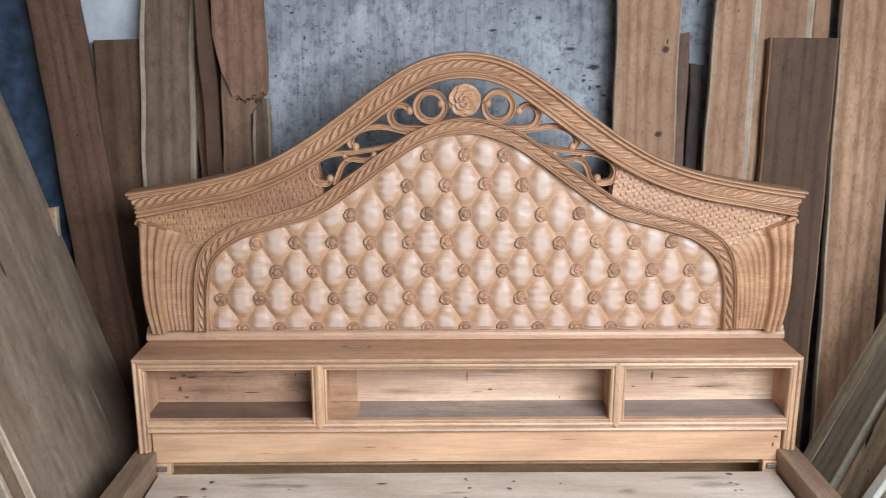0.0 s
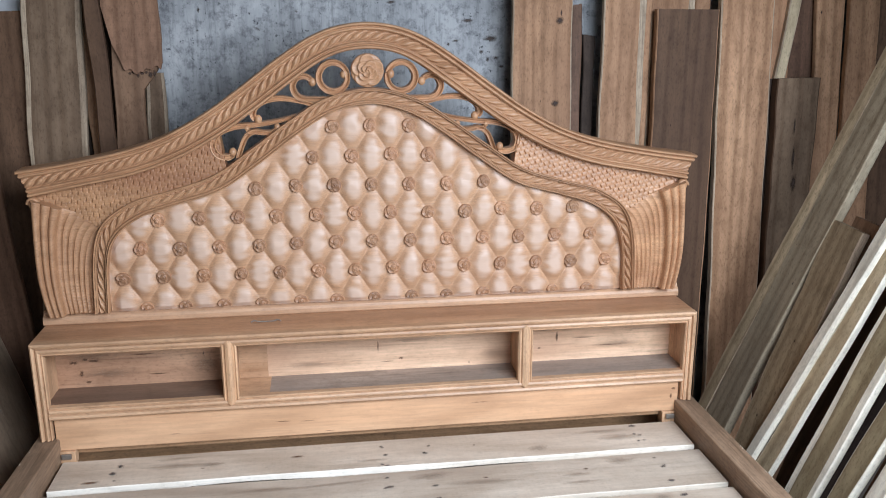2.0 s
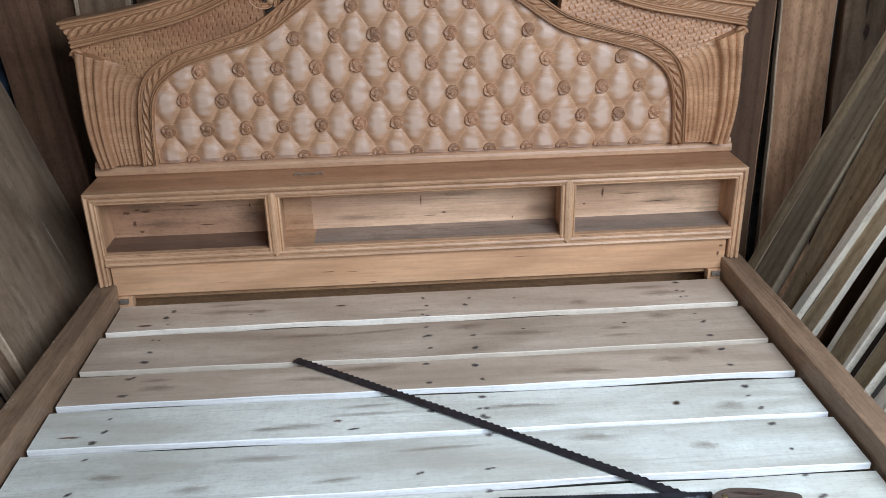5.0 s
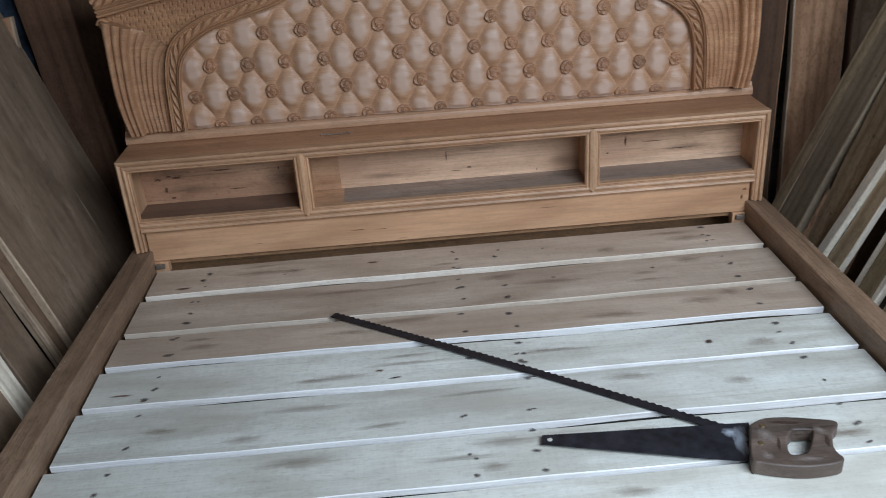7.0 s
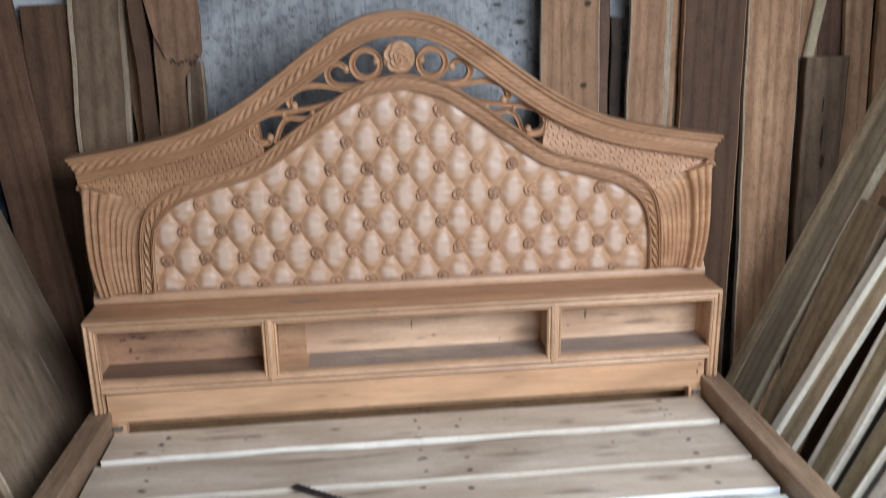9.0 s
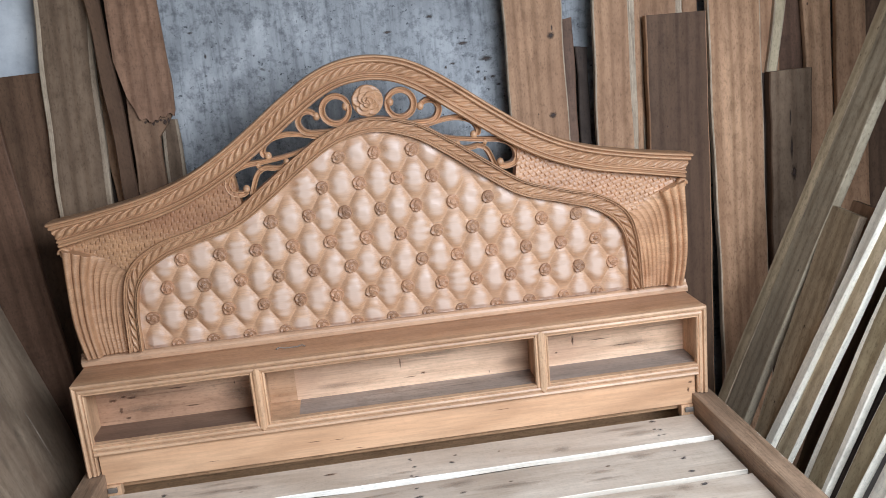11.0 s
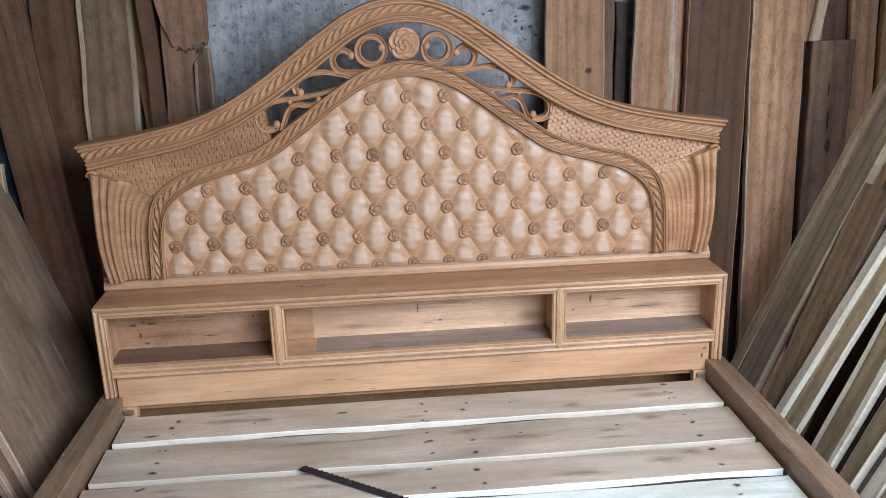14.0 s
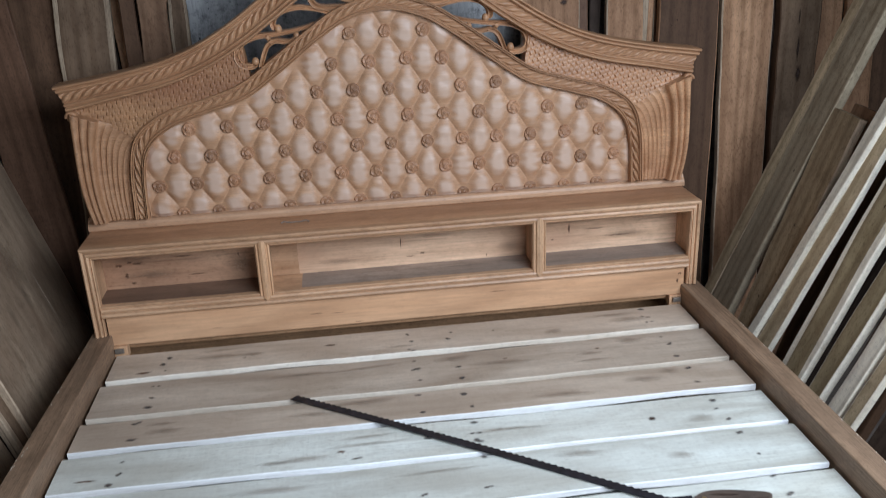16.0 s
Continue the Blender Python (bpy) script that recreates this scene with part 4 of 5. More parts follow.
for k, x, y, rx, ry in ((0, -0.807, -0.152, 0.045, 0.012), (0, -0.513, -0.114, 0.012, 0.005), (0, -0.252, -0.085, 0.035, 0.010), (0, 0.264, -0.089, 0.008, 0.006), (1, 0.264, -0.277, 0.014, 0.006), (1, 0.55, -0.272, 0.015, 0.007), (3, -0.232, -0.671, 0.020, 0.010), (3, -0.848, -0.68, 0.050, 0.008)):
    spot("knot", _brown_knots[(k + int(20 * abs(x))) % 4], slats[k], x, y, 0.3468 + SLATS[k][3], rx, ry, _r.uniform(-0.1, 0.1))
spot("knot", _knots[1], slats[3], 0.574, -0.673, 0.3470, 0.018, 0.015, 0.4)
spot("knot", _knots[0], slats[3], -0.194, -0.706, 0.3470, 0.030, 0.006, 0.15)

stain_mat = plain("brown_water_stain", (0.20, 0.135, 0.09), 0.6, 0.0, 0.4, 14.0)
soften(stain_mat, 0.34)
_stains = [blot_mesh("stain", stain_mat, 130 + k, n=24, rough=0.6) for k in range(4)]
_q = random.Random(21)
for k, (y0, yl, yr, lift) in enumerate(SLATS[:8]):
    for m in range(7):
        half = _q.uniform(0.008, 0.026)
        f = _q.choice((0.22, 0.5, 0.75)) + _q.uniform(-0.06, 0.06)
        spot("stain", _q.choice(_stains), slats[k], _q.uniform(-0.78, 0.78), y0 + (yl - y0) * f, 0.3463 + lift, _q.uniform(0.04, 0.15), half, _q.uniform(-0.08, 0.08))
for k, (x, z, rx, rz) in enumerate(((-0.86, 0.60, 0.09, 0.022), (-0.80, 0.545, 0.12, 0.02), (-0.60, 0.62, 0.10, 0.014), (-0.52, 0.56, 0.06, 0.04), (-0.20, 0.535, 0.11, 0.012), (0.10, 0.60, 0.13, 0.010), (0.60, 0.61, 0.12, 0.010), (0.78, 0.55, 0.10, 0.02))):
    ob = new("stain", _stains[k % 4])
    ob.parent = back_ob
    ob.matrix_basis = Matrix.Translation((x, NB - (0.0013 if x < -0.434 else 0.0003), z)) @ Matrix.Rotation(radians(90), 4, "X") @ Matrix.Diagonal((rx, rz, 1, 1))
front_ob = bpy.data.objects["front_board"]
for k, (x, z, rx, rz) in enumerate(((-0.29, 0.418, 0.045, 0.0024), (-0.22, 0.415, 0.04, 0.0018), (-0.157, 0.378, 0.025, 0.0018), (0.915, 0.445, 0.012, 0.008), (0.908, 0.42, 0.008, 0.014), (0.30, 0.44, 0.05, 0.0016), (-0.60, 0.40, 0.03, 0.0016))):
    ob = new("crack", _brown_knots[k % 4])
    ob.parent = front_ob
    ob.matrix_basis = Matrix.Translation((x, 0.0037, z)) @ Matrix.Rotation(radians(90), 4, "X") @ Matrix.Diagonal((rx, rz, 1, 1))

scuff_mat = plain("pale_scuff", (0.62, 0.5, 0.38), 0.8, 0.0, 0.4, 120.0)
soften(scuff_mat, 0.9)
_scuffs = [blot_mesh("scuff", scuff_mat, 110 + k, rough=0.8) for k in range(3)]
rails = [o for o in bed.children if o.name.startswith("side_rail")]
for rail in rails:
    side = -1 if min(v.co.x for v in rail.data.vertices) < 0 else 1
    for k in range(14):
        y = -0.63 + 0.05 * _r.uniform(-1, 1) if side < 0 and k < 6 else _r.uniform(-1.1, -0.02)
        x = 0.031 * y * (side < 0) + side * (0.984 - (0.010 * _r.random() if side < 0 and k < 6 else 0.004 * _r.random()))
        spot("scuff", _scuffs[k % 3], rail, x, y, RT + 0.0002, 0.003, _r.uniform(0.004, 0.012), _r.uniform(-0.5, 0.5))

# ---- things on the bed ----


def band_blade():
    bm = bmesh.new()
    a, b = Vector((-0.356, -0.392, 0.352)), Vector((0.49, -1.01, 0.352))
    d = (b - a)
    ln = d.length
    d.normalize()
    s = Vector((-d.y, d.x, 0))
    n = 124
    up = []
    low = []
    for k in range(n + 1):
        t = k / n
        bow = s * 0.006 * math.sin(math.pi * t)
        c = a + d * ln * t + bow
        tooth = 0.0135 if k % 2 else 0.0085
        up.append(c + s * tooth)
        low.append(c - s * 0.0125)
    layers = []
    for z in (0.0, 0.002):
        layers.append(([bm.verts.new(p + Vector((0, 0, z))) for p in up], [bm.verts.new(p + Vector((0, 0, z))) for p in low]))
    (u0, l0), (u1, l1) = layers
    for k in range(n):
        bm.faces.new((u1[k], u1[k + 1], l1[k + 1], l1[k]))
        bm.faces.new((u0[k], l0[k], l0[k + 1], u0[k + 1]))
        bm.faces.new((u0[k], u0[k + 1], u1[k + 1], u1[k]))
        bm.faces.new((l0[k], l1[k], l1[k + 1], l0[k + 1]))
    for k in (0, n):
        bm.faces.new((u0[k], u1[k], l1[k], l0[k]))
    bmesh.ops.recalc_face_normals(bm, faces=bm.faces[:])
    return bm


def prism(bm, outline, z0, z1, m=None, bevel=0.0):
    lo = [bm.verts.new((x, y, z0)) for x, y in outline]
    hi = [bm.verts.new((x, y, z1)) for x, y in outline]
    k = len(outline)
    fs = [bm.faces.new(hi), bm.faces.new(lo[::-1])]
    for i in range(k):
        fs.append(bm.faces.new((lo[i], lo[(i + 1) % k], hi[(i + 1) % k], hi[i])))
    if bevel:
        es = [e for e in fs[0].edges] + [e for e in fs[1].edges]
        bmesh.ops.bevel(bm, geom=es, offset=bevel, segments=2, affect="EDGES", profile=0.5)
    if m:
        bmesh.ops.transform(bm, matrix=m, verts=bm.verts[:])
    return bm


blade = part("saw_band", band_blade(), steel_dark, None)
tagged(blade, "long dark toothed steel band lying across the bed slats", "saw blade")


def build_saw():
    saw = thing("hand_saw", (0.3, -1.05, 0.349), "old hand saw with dark steel blade and worn wooden handle", "saw")
    a, b = Vector((0.108, -0.993)), Vector((0.60, -1.075))
    ang = math.atan2(b.y - a.y, b.x - a.x)
    place = Matrix.Translation((a.x, a.y, 0.353)) @ Matrix.Rotation(ang, 4, "Z")
    bm = bmesh.new()
    n = 110
    lower = [(0.0 + 0.43 * k / n, -0.014 - 0.048 * k / n) for k in range(n + 1)]
    upper = [(0.43 * (1 - k / n), 0.014 + 0.050 * (1 - k / n) + (0.0014 if k % 2 else 0.0)) for k in range(n + 1)]
    prism(bm, lower + upper, 0.0, 0.0016, place)
    blade_ob = part("blade", bm, steel_worn, saw, "dark worn steel blade")
    # pale bluish smears at the handle end of the blade
    smear = plain("pale_blade_smear", (0.45, 0.50, 0.56), 0.6, 0.0, 0.4, 60.0)
    soften(smear, 0.72)
    for k, (px, py, sx, sy) in enumerate(((0.405, 0.005, 0.024, 0.055), (0.385, 0.03, 0.022, 0.018), (0.412, -0.03, 0.016, 0.032))):
        q = place @ Vector((px, py, 0.0019))
        spot("paint_smear", blot_mesh("paint_smear", smear, 150 + k, n=20, rough=0.7), blade_ob, 0, 0, 0, sx, sy, ang).location = q
    bm = bmesh.new()
    bmesh.ops.create_cone(bm, cap_ends=True, segments=14, radius1=0.0055, radius2=0.0055, depth=0.0006)
    bmesh.ops.transform(bm, matrix=place @ Matrix.Translation((0.016, 0.0, 0.0020)), verts=bm.verts[:])
    part("hole", bm, slat_x, blade_ob, "round hole in the blade tip")
    # handle with an open grip
    outer = [(0.531, -1.040), (0.550, -1.029), (0.573, -1.024), (0.618, -1.029), (0.666, -1.042), (0.692, -1.050), (0.697, -1.059), (0.681, -1.074), (0.668, -1.096), (0.657, -1.124), (0.656, -1.145), (0.660, -1.160), (0.644, -1.170), (0.592, -1.172), (0.543, -1.162), (0.507, -1.148), (0.497, -1.134)]
    inner = [(0.603, -1.062), (0.632, -1.064), (0.646, -1.071), (0.638, -1.092), (0.625, -1.114), (0.612, -1.132), (0.598, -1.142), (0.572, -1.141), (0.567, -1.124), (0.582, -1.086)]
    cu = bpy.data.curves.new("handle", "CURVE")
    cu.dimensions, cu.fill_mode, cu.extrude, cu.bevel_depth, cu.bevel_resolution = "2D", "BOTH", 0.0120, 0.0040, 2
    for loop, count in ((outer, 60), (inner, 40)):
        pts = spline(loop + loop[:1], np.linspace(0, 1, count + 1))[:-1]
        sp = cu.splines.new("POLY")
        sp.points.add(len(pts) - 1)
        sp.use_cyclic_u = True
        for q, (x, y) in zip(sp.points, pts):
            q.co = (x, y, 0, 1)
    tmp = bpy.data.objects.new("handle_curve", cu)
    scene.collection.objects.link(tmp)
    bpy.context.view_layer.update()
    me = bpy.data.meshes.new_from_object(tmp.evaluated_get(bpy.context.evaluated_depsgraph_get()))
    bpy.data.objects.remove(tmp)
    bm = bmesh.new()
    bm.from_mesh(me)
    bmesh.ops.translate(bm, vec=(0, 0, 0.3645), verts=bm.verts[:])
    handle = part("handle", bm, handle_wood, saw, "worn grey-brown wooden handle with open grip")
    worn = plain("worn_bare_grip", (0.30, 0.25, 0.22), 0.6, 0.0, 0.5, 9.0)
    soften(worn, 0.6)
    for k, (px, py, sx, sy, turn) in enumerate(((0.545, -1.075, 0.022, 0.034, 0.4), (0.60, -1.155, 0.040, 0.010, -0.1), (0.655, -1.075, 0.020, 0.012, -0.9), (0.525, -1.135, 0.016, 0.016, 0.0))):
        spot("wear", blot_mesh("wear", worn, 250 + k, n=20, rough=0.7), handle, px, py, 0.3808, sx, sy, turn)
    for k, (px, py, sx, sy, turn) in enumerate(((0.600, -1.043, 0.060, 0.008, -0.2), (0.560, -1.105, 0.006, 0.036, -0.3), (0.655, -1.110, 0.008, 0.030, -0.3))):
        spot("dark_streak", _knots[k], handle, px, py, 0.3810, sx, sy, turn)
    for px, py in ((0.445, 0.02), (0.43, -0.035)):
        bm = bmesh.new()
        bmesh.ops.create_cone(bm, cap_ends=True, segments=14, radius1=0.006, radius2=0.005, depth=0.003)
        bmesh.ops.transform(bm, matrix=place @ Matrix.Translation((px, py, 0.0280)), verts=bm.verts[:])
        part("rivet", bm, brass, saw)
    return saw


build_saw()


def build_clip():
    bm = bmesh.new()
    pts = [(-0.375, 0.085, 0.7025), (-0.365, 0.088, 0.706), (-0.35, 0.086, 0.7035), (-0.33, 0.087, 0.703), (-0.31, 0.086, 0.7035), (-0.297, 0.088, 0.706), (-0.287, 0.084, 0.7025)]
    sweep(bm, spline(pts, np.linspace(0, 1, 30)), lambda t: 0.002, None, 6)
    return tagged(part("wire_clip", bm, wire_mat, None), "bent piece of dull wire lying on the shelf", "wire")


build_clip()

# ---- stacked timber ----


def plank(label, mat, foot, head, width, thick=0.025, width_top=None, face=(0, -1, 0), wane=0.004, edge_mat=None, seed=0, group="timber leaning round the bed", bow=0.0, bulge=None, sap=0.0015):
    """A sawn board from foot to head (middles of its ends), its face turned towards `face`."""
    rnd = random.Random(seed)
    foot, head = Vector(foot), Vector(head)
    zax = (head - foot).normalized()
    yax = -Vector(face)
    yax = (yax - zax * yax.dot(zax)).normalized()
    xax = yax.cross(zax)
    ln = (head - foot).length
    n = 60
    bm = bmesh.new()
    rings = []
    ph = [rnd.uniform(0, 6) for _ in range(6)]
    wt = width_top or width
    for k in range(n + 1):
        t = k / n
        w = (width + (wt - width) * t) / 2
        l = -w + wane * (math.sin(5 * t + ph[0]) + 0.6 * math.sin(13 * t + ph[1]) + 0.4 * math.sin(37 * t + ph[4]))
        r = w + wane * (math.sin(4 * t + ph[2]) + 0.6 * math.sin(11 * t + ph[3]) + 0.4 * math.sin(33 * t + ph[5]))
        if bulge:
            r += bulge(t)
        by = bow * math.sin(math.pi * t)
        h, c = thick / 2, min(0.003, thick / 5)
        sl, sr = (max(0.0015, sap * (1 + 0.6 * math.sin(7 * t + ph[q]))) for q in (1, 4))
        prof = [(l, -h + c), (l + c, -h), (l + c + sl, -h), (r - c - sr, -h), (r - c, -h), (r, -h + c), (r, h - c), (r - c, h), (l + c, h), (l, h - c)]
        skew = (0.004 * math.sin(ph[0] * 3) if k == n else 0)
        rings.append([bm.verts.new((x, y + by, t * ln + (skew * (1 if x > 0 else -1)))) for x, y in prof])
    for a, b in zip(rings, rings[1:]):
        for s in range(10):
            f = bm.faces.new((a[s], a[(s + 1) % 10], b[(s + 1) % 10], b[s]))
            if s in (0, 1, 3, 4, 5, 9):
                f.material_index = 1
    for r in (rings[0], rings[-1]):
        bm.faces.new(r)
    bmesh.ops.recalc_face_normals(bm, faces=bm.faces[:])
    me = mesh_of("plank", bm)
    me.materials.append(mat)
    me.materials.append(edge_mat or mat)
    ob = new("plank", me)
    m = Matrix((xax, yax, zax)).transposed().to_4x4()
    m.translation = foot
    ob.matrix_world = m
    for _ in range(rnd.choice((1, 2, 3)) if width > 0.05 else 0):
        r = rnd.uniform(0.003, 0.007)
        kn = new("knot", rnd.choice(_knots))
        kn.parent = ob
        kn.matrix_basis = Matrix.Translation((rnd.uniform(-0.38, 0.38) * width, -thick / 2 - 0.0004 - bow, rnd.uniform(0.35, 0.85) * ln)) @ Matrix.Rotation(radians(90), 4, "X") @ Matrix.Diagonal((r, r * rnd.uniform(1.0, 2.2), 1, 1))
    return tagged(ob, label, "plank", group)


def back_plank(label, mat, xb, xt, w, ztop, y, seed, lean=0.05, **k):
    """Leans on the far wall: xb, xt middles at z = 0.6 and z = 1.7."""
    slope = (xt - xb) / 1.1
    x = lambda z: xb + slope * (z - 0.6)
    return plank(label, mat, (x(0.0), y - lean, 0.0), (x(ztop), y + lean * (ztop / 1.7 - 0.7), ztop), w, seed=seed, **k)


def plank_knot(board, u, h, rx, rz, k=0, thick=0.025):
    """A knot on a board's face: u across from the middle, h up the board."""
    ob = new("knot", _knots[k % 4])
    ob.parent = board
    ob.matrix_basis = Matrix.Translation((u, -thick / 2 - 0.0004, h)) @ Matrix.Rotation(radians(90), 4, "X") @ Matrix.Diagonal((rx, rz, 1, 1))
    return ob


H0 = 2.25
flake_mat = plain("bare_brown_plaster", (0.085, 0.062, 0.052), 0.9, 0.0, 0.5, 3.0)
soften(flake_mat, 0.9, 0.6, 1.05, 3.0)
_flakes = [blot_mesh("flake", flake_mat, 210 + k, n=22, rough=0.8) for k in range(4)]
north = bpy.data.objects["wall_north"]
for k, (x, z, rx, rz) in enumerate(((0.459, 1.435, 0.022, 0.012), (0.43, 1.43, 0.012, 0.016), (0.478, 1.406, 0.018, 0.009), (0.408, 1.456, 0.016, 0.012), (0.318, 1.493, 0.022, 0.008), (0.293, 1.482, 0.010, 0.012), (-0.528, 1.595, 0.009, 0.016), (-0.567, 1.676, 0.018, 0.008), (-0.535, 1.53, 0.008, 0.006), (0.44, 1.50, 0.05, 0.02), (0.36, 1.56, 0.04, 0.012), (0.10, 1.62, 0.03, 0.010), (0.25, 1.66, 0.025, 0.012))):
    ob = new("flake", _flakes[k % 4])
    ob.parent = north
    ob.matrix_basis = Matrix.Translation((x, WY - 0.0006, z)) @ Matrix.Rotation(radians(90), 4, "X") @ Matrix.Diagonal((rx, rz, 1, 1))
# thin panel added to give this stretch of wall its dark blue
back_plank("thin dark blue panel added over a dark bluish stretch of wall", sheet_blue, -1.52, -1.50, 0.34, H0, 0.575, 29, thick=0.006, wane=0.003)
back_plank("short plank with a pale rounded end", tan_z, -1.352, -1.352, 0.065, 1.06, 0.43, 26, edge_mat=sap_z)
back_plank("dull brown flat board behind the other planks", brown_z, -1.125, -1.122, 0.17, 1.59, 0.56, 1, thick=0.02, wane=0.001)
back_plank("russet brown plank leaning against the wall", red_z, -1.20, -1.30, 0.165, H0, 0.50, 2, lean=0.04)
back_plank("olive brown plank with pale sapwood edges", olive_z, -1.0, -0.945, 0.178, H0, 0.535, 3, edge_mat=sap_z, wane=0.006, sap=0.009)
back_plank("narrow split offcut with pale face", tan_z, -0.845, -0.86, 0.045, 1.64, 0.56, 4, wane=0.006)
back_plank("dark barked strip beside the knotty plank", brown_z, -0.775, -0.845, 0.045, H0, 0.488, 5, wane=0.008)
kp = back_plank("red-brown plank with waney edge and a ragged knot", warm_z, -0.735, -0.72, 0.15, H0, 0.515, 6, wane=0.010, bulge=lambda t: 0.014 * math.exp(-((t - 0.67) / 0.06) ** 2) - 0.045 * (1 - min(1, max(0, (t - 0.60) / 0.03))))
# the split face of the knotty plank ends in a ragged break
_rr = random.Random(12)
jag = [(-0.083, 0.20), (-0.058, 0.085), (-0.040, 0.045), (-0.028, 0.012)]
jag += [(-0.022 + 0.0088 * k, 0.004 + _rr.uniform(-0.010, 0.014) + (0.012 if k > 9 else 0)) for k in range(13)]
bm = bmesh.new()
prism(bm, jag + [(0.090, 0.03), (0.091, 0.10), (0.086, 0.22), (0.078, 0.40), (0.076, 0.84), (-0.083, 0.84)], 0.0, 0.012)
ob = part("split_face", bm, warm_y, kp, "ragged broken edge of the plank's face")
ob.matrix_basis = Matrix.Translation((0.0, -0.0127, 1.405)) @ Matrix.Rotation(radians(90), 4, "X")
# blots paint the shaded void under the break, with a knot at the right
for k in range(7):
    plank_knot(kp, -0.012 + 0.0125 * k, 1.402 + 0.004 * math.sin(2.1 * k), 0.009 + 0.004 * (k % 2), 0.008 + 0.010 * (k in (2, 5, 6)), k)
# added board that paints the black gap between the planks
back_plank("dark board added for the shaded gap by the knotty plank", dark_z, -0.86, -0.87, 0.13, H0, 0.59, 28, lean=0.02)
back_plank("brown strip with pale edge behind the knotty plank", olive_z, -0.665, -0.68, 0.06, 1.40, 0.56, 7, wane=0.004, edge_mat=sap_z, sap=0.006)
kp = back_plank("tan plank with two dark knots", tan_z, 0.592, 0.592, 0.205, H0, 0.50, 8, edge_mat=sap_z)
plank_knot(kp, 0.055, 1.56, 0.024, 0.020, 1)
plank_knot(kp, 0.060, 1.585, 0.006, 0.018, 3)
plank_knot(kp, 0.045, 1.29, 0.024, 0.018, 2)
back_plank("short brown plank behind the tan one", red_z, 0.70, 0.715, 0.06, 1.61, 0.545, 9)
back_plank("dark grey narrow board", dark_z, 0.765, 0.768, 0.045, 1.51, 0.56, 10)
back_plank("tan plank with rough sawn edge", tan_z, 0.855, 0.862, 0.125, H0, 0.50, 11, edge_mat=sap_z)
back_plank("thin pale board stacked edge on", sap_z, 0.936, 0.940, 0.022, H0, 0.525, 12)
back_plank("thin tan board stacked edge on", tan_z, 0.962, 0.963, 0.028, H0, 0.535, 13)
back_plank("tan plank behind the dark one", tan_z, 1.045, 1.045, 0.135, H0, 0.545, 14, edge_mat=sap_z)
back_plank("pale thin plank behind the dark one", sap_z, 1.125, 1.125, 0.022, H0, 0.55, 15)
back_plank("tan narrow plank behind the dark one", tan_z, 1.165, 1.168, 0.055, H0, 0.545, 16)
back_plank("dark brown planed plank with square top", brown_z, 1.082, 1.092, 0.222, 1.595, 0.49, 17, wane=0.002, edge_mat=tan_z, thick=0.03)
back_plank("long tan plank with straight grain", tan_z, 1.318, 1.300, 0.19, H0, 0.49, 18, wane=0.003, edge_mat=sap_z, thick=0.03)
back_plank("tan plank behind the short knotted one", tan_z, 1.45, 1.45, 0.10, H0, 0.55, 19)
# added dark strip in place of the shade left of the knotted plank
back_plank("dark plank added for the shaded gap beside the knotted one", dark_z, 1.425, 1.425, 0.06, 1.36, 0.505, 27)
back_plank("leaning grey plank with whitened edge", grey_z, 1.36, 1.50, 0.04, H0, 0.53, 20, edge_mat=sap_z)
kp = back_plank("short brown plank with a long black knot", olive_z, 1.495, 1.495, 0.15, 1.365, 0.47, 21, thick=0.04, edge_mat=brown_z, sap=0.0015)
plank_knot(kp, 0.0, 1.09, 0.010, 0.075, 0, 0.04)
plank_knot(kp, 0.008, 1.00, 0.019, 0.050, 3, 0.04)
plank_knot(kp, -0.004, 1.20, 0.006, 0.05, 1, 0.04)
back_plank("russet plank behind the others", red_z, 1.55, 1.56, 0.11, H0, 0.565, 22)
back_plank("tan plank leaning in the corner", tan_z, 1.66, 1.62, 0.10, H0, 0.53, 23)
back_plank("tan plank leaning in the far corner", tan_z, 1.77, 1.73, 0.12, H0, 0.50, 24)
back_plank("brown plank in the far corner", brown_z, 1.90, 1.88, 0.15, H0, 0.54, 25)


def side_plank(label, mat, side, a, y0, y1, w, ztop, seed, thick=0.025, slope=0.3, **k):
    """Leans on a side wall, its face towards the bed: a = distance of the foot line, y0 and y1 middles at z = 0.25 and z = 1.0."""
    y = lambda z: y0 + (y1 - y0) * (z - 0.25) / 0.75
    x = lambda z: side * (a + slope * z)
    return plank(label, mat, (x(0), y(0), 0.0), (x(ztop), y(ztop), ztop), w, thick, face=(-side, 0, 0.3), seed=seed, **k)


# west side
kp = side_plank("wide weathered slab leaning over the bed rail", slab_z, -1, 1.05, 0.080, 0.080, 0.715, 2.2, 31, 0.035, wane=0.006, edge_mat=sap_z)
for k, (u, h, rx, rz) in enumerate(((-0.22, 0.95, 0.06, 0.16), (-0.05, 1.25, 0.08, 0.2), (0.15, 0.9, 0.07, 0.22), (-0.30, 1.45, 0.04, 0.12), (0.05, 0.65, 0.09, 0.14), (0.24, 1.3, 0.06, 0.25))):
    ob = new("stain", _stains[k % 4])
    ob.parent = kp
    ob.matrix_basis = Matrix.Translation((u, -0.0178, h)) @ Matrix.Rotation(radians(90), 4, "X") @ Matrix.Diagonal((rx, rz, 1, 1))
plank_knot(kp, -0.27, 1.32, 0.016, 0.022, 1, 0.035)
plank_knot(kp, -0.29, 0.78, 0.008, 0.030, 2, 0.035)
plank_knot(kp, -0.05, 1.0, 0.012, 0.045, 3, 0.035)
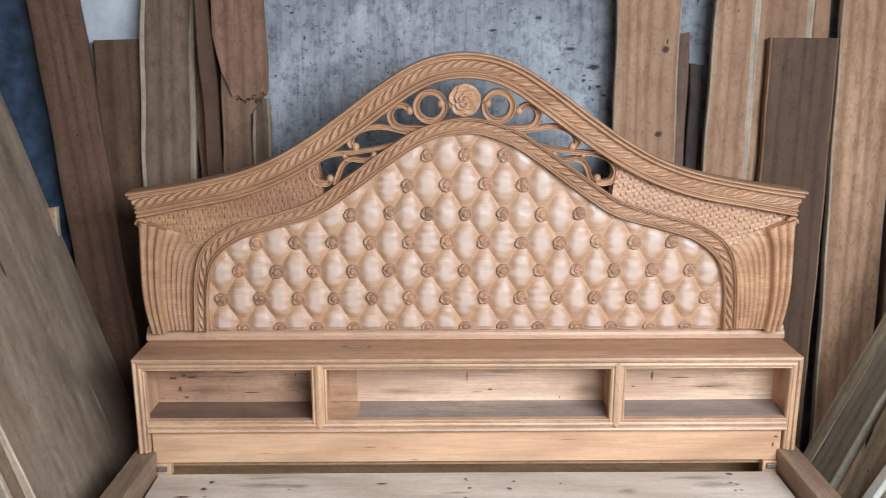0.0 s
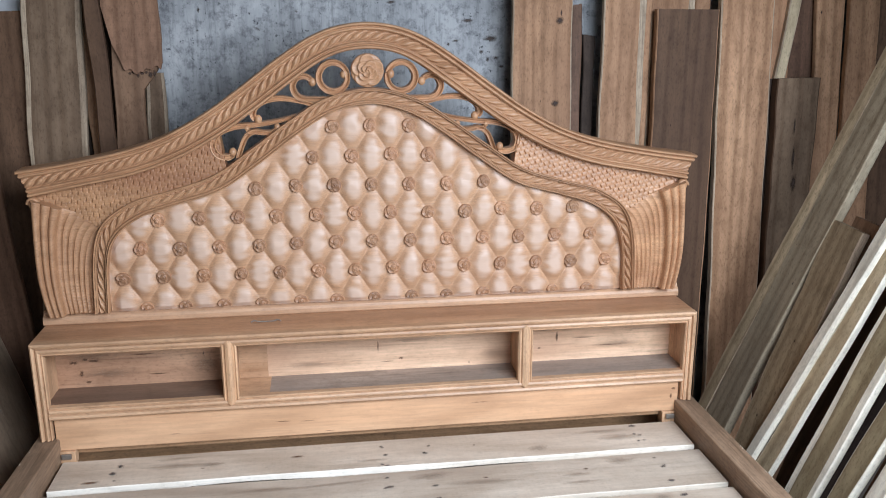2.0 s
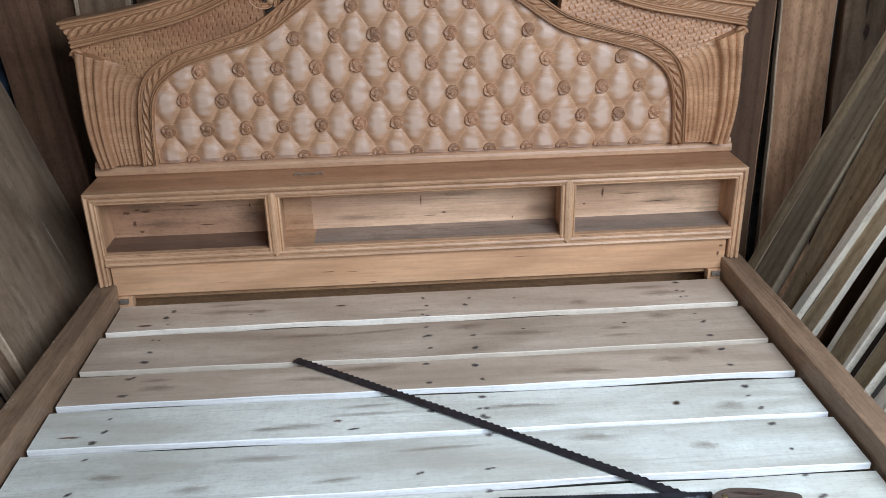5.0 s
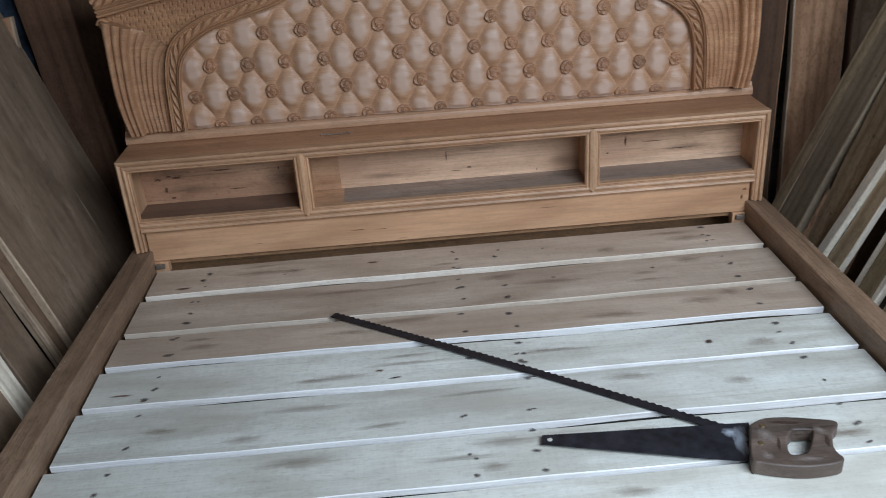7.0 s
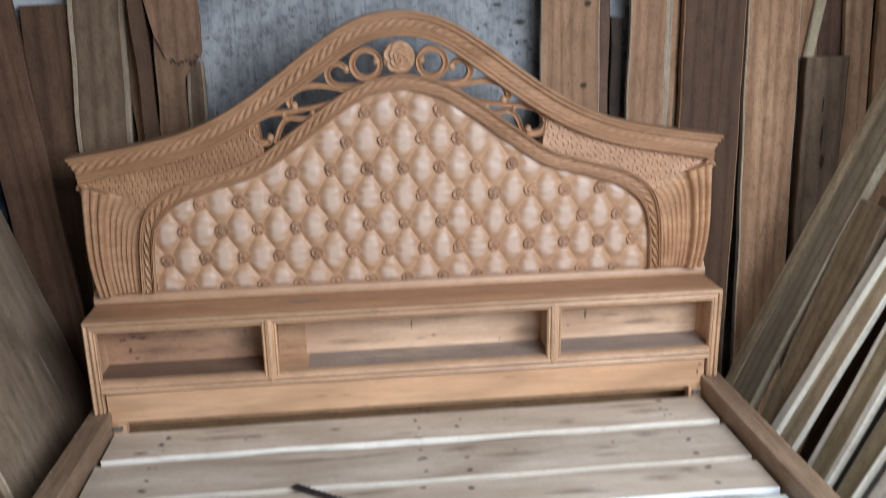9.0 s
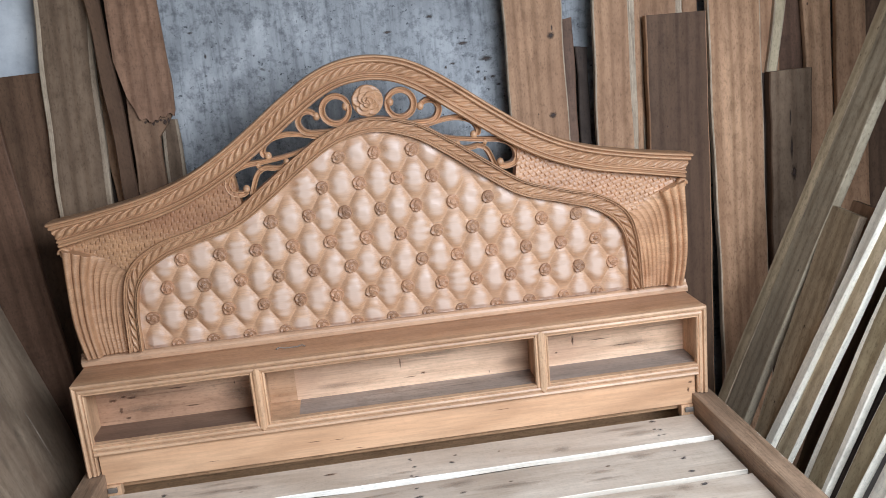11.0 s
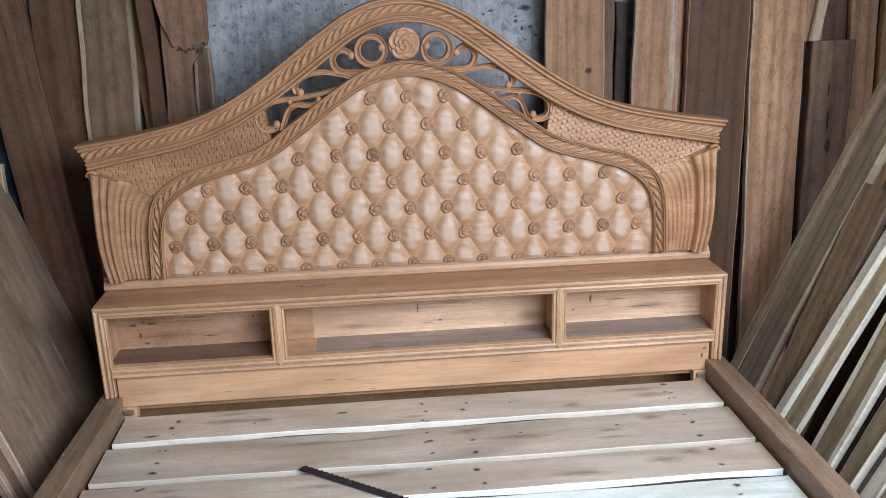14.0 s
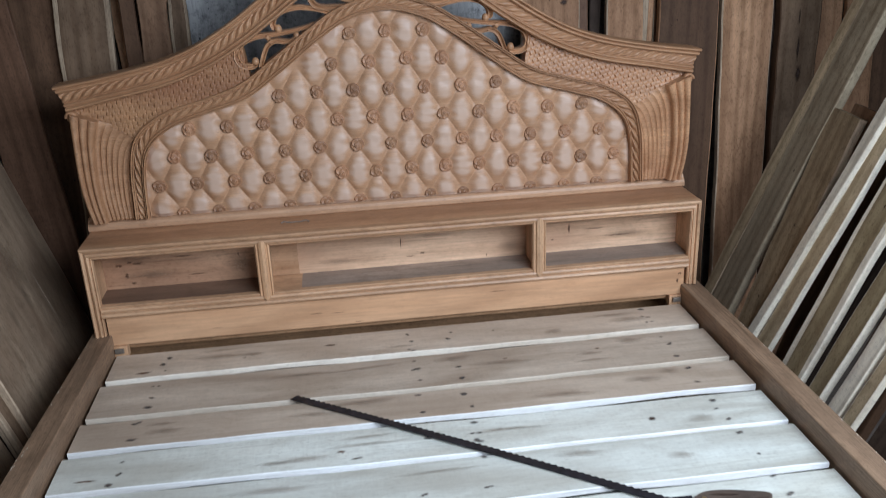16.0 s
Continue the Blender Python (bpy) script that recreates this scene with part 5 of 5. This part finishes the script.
ob = new("scuff", _scuffs[0])  # a long pale tear in the slab's face
ob.parent = kp
ob.matrix_basis = Matrix.Translation((0.145, -0.0179, 0.475)) @ Matrix.Rotation(radians(90), 4, "X") @ Matrix.Rotation(radians(1.5), 4, "Z") @ Matrix.Diagonal((0.004, 0.15, 1, 1))
side_plank("thin olive plank with pale edges beside the slab", olive_z, -1, 1.06, -0.316, -0.316, 0.068, 2.2, 32, 0.03, edge_mat=sap_z, sap=0.010)
side_plank("dusty grey plank leaning by the rail", slab_z, -1, 1.08, -0.43, -0.43, 0.14, 2.2, 33, 0.03)
# added behind the others so the gap here looks shaded
side_plank("dark plank added for the shaded gap in the west stack", dark_z, -1, 1.25, -0.50, -0.50, 0.16, 2.2, 34, 0.03)
side_plank("white new plank with fresh sawn faces", pale_z, -1, 1.05, -0.588, -0.588, 0.066, 2.1, 35, 0.03, edge_mat=pale_z)
side_plank("dusty grey board close to the bed", slab_z, -1, 1.06, -0.80, -0.80, 0.36, 2.0, 36, 0.03, edge_mat=pale_z)
# east side
side_plank("thin grey-tan plank leaning on the side stack", grey_z, 1, 1.055, 0.227, 0.068, 0.058, 2.2, 41, 0.03, edge_mat=sap_z)
side_plank("grey-green plank with rounded weathered face", moss_z, 1, 1.055, 0.118, -0.022, 0.126, 2.2, 42, 0.03, edge_mat=moss_z, sap=0.002)
side_plank("short grey-brown plank cut square at the top", dun_z, 1, 1.055, -0.085, -0.151, 0.152, 0.985, 43, 0.025, edge_mat=sap_z)
side_plank("second short plank behind the first", warm_z, 1, 1.085, -0.13, -0.20, 0.16, 1.005, 44, 0.025)
side_plank("narrow batten of fresh pale wood", pale_z, 1, 1.035, -0.134, -0.317, 0.038, 2.2, 45, 0.022, edge_mat=pale_z)
side_plank("grey plank with pale sawn edge", grey_z, 1, 1.050, -0.203, -0.364, 0.072, 2.2, 46, 0.020, edge_mat=pale_z)
side_plank("brown plank deep in the stack", warm_z, 1, 1.17, -0.16, -0.32, 0.18, 2.2, 47, 0.03)
# added dark filler, the shade of a gap put into its colour
side_plank("dark plank added for the shaded gap in the east stack", dark_z, 1, 1.14, -0.30, -0.45, 0.14, 2.2, 54, 0.03)
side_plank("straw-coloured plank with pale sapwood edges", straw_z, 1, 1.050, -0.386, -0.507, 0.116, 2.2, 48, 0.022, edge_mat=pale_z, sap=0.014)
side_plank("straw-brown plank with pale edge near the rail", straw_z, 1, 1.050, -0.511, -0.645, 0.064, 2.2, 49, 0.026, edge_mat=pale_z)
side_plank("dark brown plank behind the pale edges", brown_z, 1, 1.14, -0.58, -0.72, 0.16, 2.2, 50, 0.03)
# pale wood whitened here in place of the light on it
side_plank("narrow plank of fresh wood, whitened to look daylit", pale_z, 1, 1.050, -0.606, -0.750, 0.050, 2.2, 51, 0.022, edge_mat=pale_z)
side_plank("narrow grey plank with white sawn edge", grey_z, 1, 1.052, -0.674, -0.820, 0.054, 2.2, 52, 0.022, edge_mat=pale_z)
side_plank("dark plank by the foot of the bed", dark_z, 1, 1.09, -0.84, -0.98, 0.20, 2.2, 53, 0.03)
